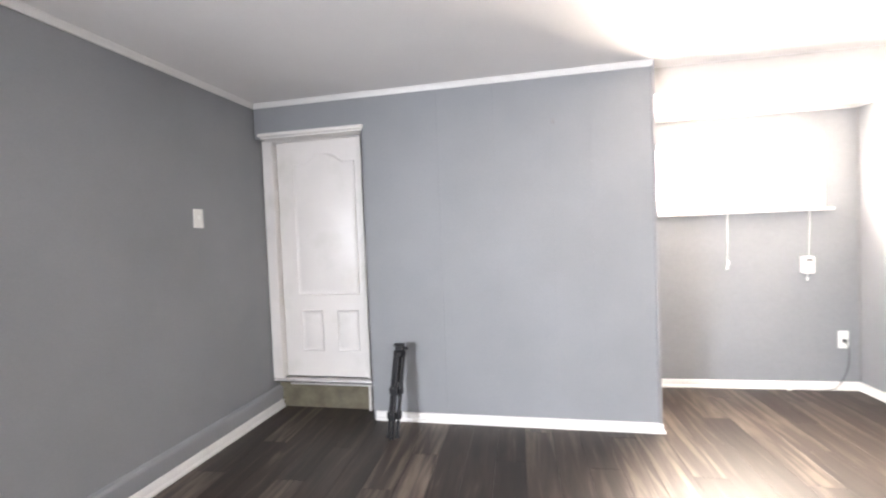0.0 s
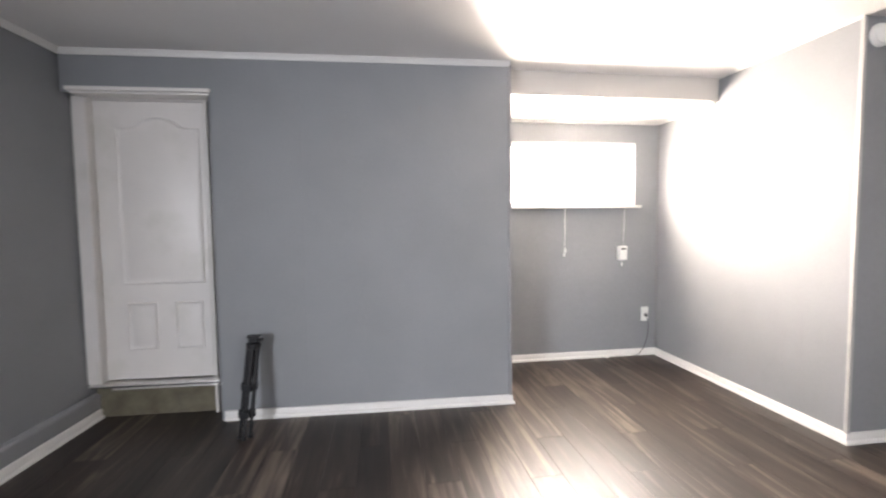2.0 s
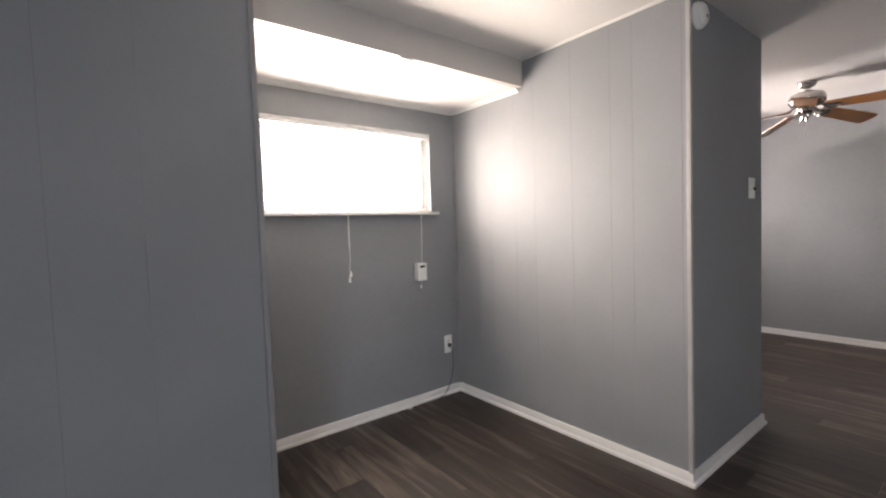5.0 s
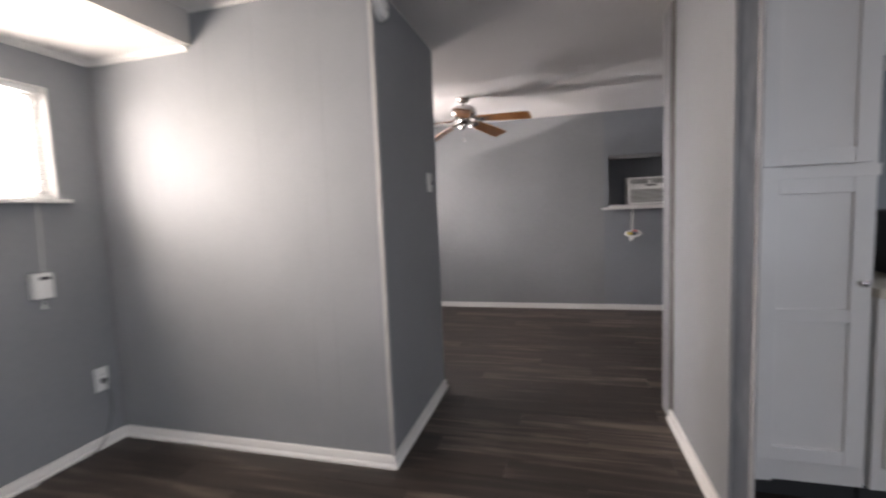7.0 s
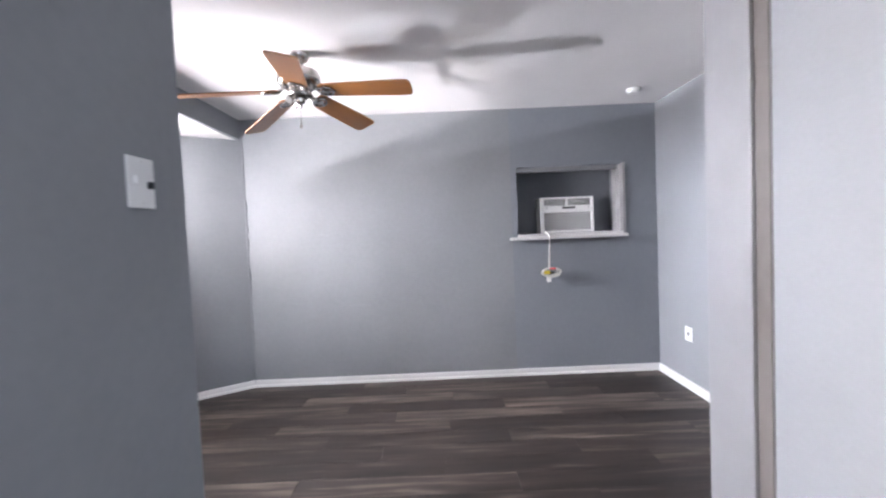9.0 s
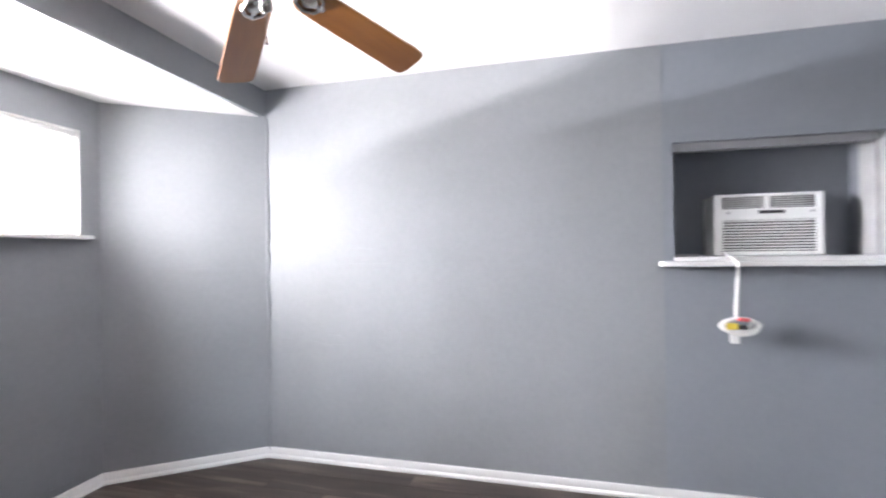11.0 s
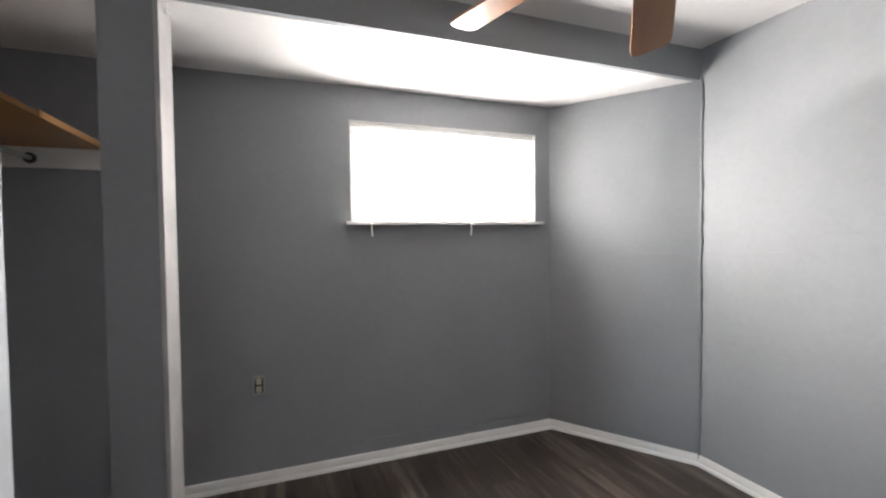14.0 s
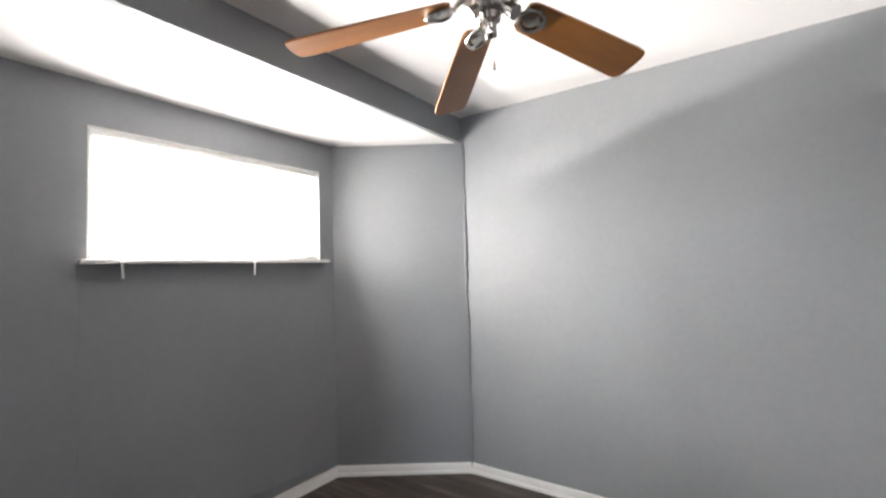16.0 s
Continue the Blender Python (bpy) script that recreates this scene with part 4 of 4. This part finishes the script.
front = part("front_frame", boxes((AX, AX + 0.03, AY0, AY0 + 0.026, AZ0, AZ1), (AX, AX + 0.03, AY1 - 0.040, AY1, AZ0, AZ1), (AX, AX + 0.03, AY0 + 0.026, AY1 - 0.04, AZ1 - 0.016, AZ1),
                              (AX, AX + 0.03, AY0 + 0.026, AY1 - 0.04, AZ1 - 0.140, AZ1 - 0.078), (AX, AX + 0.03, AY0 + 0.026, AY1 - 0.04, AZ0, AZ0 + 0.020), bevel=0.004), PLASTIC, ac)
part("grille_back", boxes((AX + 0.022, AX + 0.031, AY0 + 0.02, AY1 - 0.03, AZ0 + 0.01, AZ1 - 0.01)), DARK, ac, "dark backing of the grilles")
for k in range(11):
    z = AZ0 + 0.026 + k * 0.0153
    part("grille_slat", boxes((AX + 0.006, AX + 0.021, AY0 + 0.026, AY1 - 0.04, z, z + 0.0066)), PLASTIC, ac)
for k in range(5):
    z = AZ1 - 0.072 + k * 0.0115
    part("louvre", boxes((AX + 0.004, AX + 0.022, AY0 + 0.026, AY1 - 0.04, z, z + 0.0035)), PLASTIC, ac)
for k in range(4):
    y = AY0 + 0.09 + k * 0.11
    part("vane", boxes((AX + 0.010, AX + 0.022, y, y + 0.004, AZ1 - 0.074, AZ1 - 0.018)), GREY_PLASTIC, ac)
part("vent_divider", boxes((AX - 0.002, AX + 0.022, 0.492, 0.512, AZ1 - 0.080, AZ1 - 0.014), bevel=0.002), PLASTIC, ac)
part("display", boxes((AX - 0.003, AX + 0.002, 0.425, 0.545, AZ1 - 0.108, AZ1 - 0.090), bevel=0.001), DARK, ac, "dark control display")
for y in (0.300, 0.690):
    part("button", rod(bmesh.new(), (AX + 0.002, y, AZ1 - 0.1), (AX - 0.004, y, AZ1 - 0.1), 0.007, sides=12), GREY_PLASTIC, ac)
cord = part("power_cord", tube(bmesh.new(), [(AX + 0.012, 0.708, AZ0 + 0.012), (AX - 0.03, 0.712, NZ[0] + 0.006), (XE - 0.06, 0.722, NZ[0] - 0.014), (XE - 0.117, 0.728, 1.274), (XE - 0.118, 0.731, 1.20), (XE - 0.108, 0.735, 1.08), (XE - 0.098, 0.735, 1.00)], 0.0085, 10),
            CORD, ac, "thick white power cord hanging over the sill", smooth=True)
CC = Vector((XE - 0.085, 0.715, 0.955))
for k in range(5):
    bm = bmesh.new()
    pts = []
    for j in range(25):
        a = 2 * math.pi * j / 24
        pts.append(CC + Vector((0.012 * (k - 2) + 0.02 * math.sin(a + k), (0.078 + 0.006 * math.sin(3 * k)) * math.cos(a) + 0.01 * math.sin(k * 2.1), (0.036 + 0.004 * math.cos(2 * k)) * math.sin(a) - 0.10 * 0.078 * math.cos(a) * 0.4)))
    part("coil", tube(bm, pts, 0.006, 8), CORD, cord, smooth=True)
part("plug", boxes((CC.x - 0.02, CC.x + 0.014, CC.y + 0.006, CC.y + 0.042, CC.z - 0.088, CC.z - 0.030), bevel=0.006), PLASTIC, cord, "white plug")
part("tag", boxes((CC.x - 0.042, CC.x - 0.036, CC.y + 0.020, CC.y + 0.072, CC.z - 0.014, CC.z + 0.018), bevel=0.002), YELLOW, cord, "yellow tag")
part("tie", boxes((CC.x - 0.048, CC.x - 0.01, CC.y - 0.020, CC.y + 0.022, CC.z - 0.012, CC.z + 0.008), bevel=0.003), DARK, cord, "black tie")
part("tape", boxes((CC.x - 0.036, CC.x + 0.01, CC.y - 0.035, CC.y + 0.015, CC.z + 0.026, CC.z + 0.042), bevel=0.003), RED, cord, "red tape")
remote = thing("flat_remote", "small flat grey remote lying on the niche sill", "remote", (6.70, 0.90, NZ[0]))
part("shell", boxes((6.68, 6.72, 0.845, 0.955, NZ[0] - 0.001, NZ[0] + 0.012), bevel=0.004), GREY_PLASTIC, remote)

# ---- doorway of the bedroom ----
casing = structure("door_2", boxes((SX1, SX1 + 0.078, YS, YS + 0.016, 0, SZ + 0.085), (SX0 - 0.078, SX0, YS, YS + 0.016, 0, SZ + 0.085), (SX0, SX1, YS, YS + 0.016, SZ, SZ + 0.085), bevel=0.004), WHITE, "white cased doorway with its white door swung open", "door frame")
part("jamb", boxes((SX1 - 0.018, SX1 - 0.0005, YS - 0.108, YS + 0.010, 0, SZ), (SX0 + 0.0005, SX0 + 0.018, YS - 0.108, YS + 0.010, 0, SZ), (SX0 + 0.018, SX1 - 0.018, YS - 0.108, YS + 0.010, SZ - 0.018, SZ - 0.0005), bevel=0.002), WHITE, casing)
part("door_stop", boxes((SX1 - 0.030, SX1 - 0.019, YS - 0.075, YS - 0.045, 0, SZ - 0.02), bevel=0.002), WHITE, casing)
part("leaf", boxes((SX1 - 0.060, SX1 - 0.024, YS - 0.88, YS - 0.112, 0.012, SZ - 0.022), bevel=0.002), WHITE, casing, "open white door leaf")
part("strike_plate", boxes((SX1 - 0.0205, SX1 - 0.018, YS - 0.035, YS - 0.010, 0.93, 0.99)), SILVER, casing, "small metal strike plate")

# ---- closet ----
shelf = thing("closet_shelf", "varnished pine closet shelf on white cleats", "shelf", (3.3, 3.4, 1.87))
part("board", boxes((XR + 0.113, 3.540, YP2 + 0.001, YN - 0.001, 1.811, 1.831), bevel=0.002), PINE, shelf)
part("edge_strip", boxes((3.540, 3.548, 3.55, YN - 0.001, 1.807, 1.835), bevel=0.002), PINE, shelf, "paler pine edge strip")
part("cleat", boxes((XR + 0.113, 3.55, YN - 0.020, YN - 0.0005, 1.714, 1.8105), bevel=0.002), WHITE, shelf, "white painted cleat")
part("cleat", boxes((XR + 0.1125, XR + 0.132, YP2 + 0.001, YN - 0.0205, 1.714, 1.8105), bevel=0.002), WHITE, shelf, "white painted cleat")
hanger = thing("closet_rod", "thin dark metal closet rod below the shelf", "closet rod", (3.25, 3.4, 1.76))
part("pole", rod(bmesh.new(), (3.25, YP2 + 0.002, 1.758), (3.25, YN - 0.022, 1.758), 0.011), GREY_PLASTIC, hanger, smooth=True)
part("socket", rod(bmesh.new(), (3.25, YN - 0.034, 1.758), (3.25, YN - 0.0205, 1.758), 0.024, 0.026, 18), DARK, hanger, "dark rod socket", smooth=True)

# ---- the panelled wall and all on it run slightly askew ----
def askew(ob):
    for o in (ob, *ob.children_recursive):
        if o.type == "MESH":
            for v in o.data.vertices:
                if v.co.x < XA - 0.02 and v.co.y > 2.9:
                    far = XA - v.co.x
                    v.co.x -= 0.010 * far
                    v.co.y += 0.031 * far


for name in ("wall_door", "door_1", "trim_crown", "baseboard_alcove", "wall_hook"):
    askew(bpy.data.objects[name])

# ---- floor of loose planks ----
floor = structure("floor", boxes((XL1 - 0.15, 0.98, YB - 0.1, 3.74, -0.12, -0.0085), (0.98, 3.80, YB - 0.1, YN + 0.12, -0.12, -0.0085), (3.80, 6.95, -1.6, YN + 0.12, -0.12, -0.0085)), DARK, "grey-brown wood-look vinyl plank floor", "floor")
PW, PL = 0.178, 1.22
lengths, rest, count = {}, bmesh.new(), 0
x, col = XL1 - 0.15, 0
while x < 6.86:
    y = YB - 0.05 - PL + (0.17 + 0.395 * col) % PL
    while y < YN + 0.08:
        y0, y1 = max(y, YB - 0.05 if x < 3.80 else -1.58), min(y + PL, YN + 0.08 if x > 0.95 else 3.72)
        if y1 - y0 > 0.03:
            near = y1 > 0.9 and -1.6 < x < 6.6
            if near and count < 290:
                key = round(y1 - y0, 3)
                if key not in lengths:
                    lengths[key] = mesh("plank", boxes((0.0006, PW - 0.0006, 0.0006, key - 0.0006, -0.008, 0), bevel=0.0008), PLANK_LOOSE)
                ob = new("plank", lengths[key])
                ob.location = (x, y0, 0)
                ob.parent = floor
                count += 1
            else:
                box(rest, x + 0.0006, x + PW - 0.0006, y0 + 0.0006, y1 - 0.0006, -0.008, 0)
        y += PL
    x += PW
    col += 1
tagged(part("planks", rest, PLANK_JOINED, floor), kind="stuff")
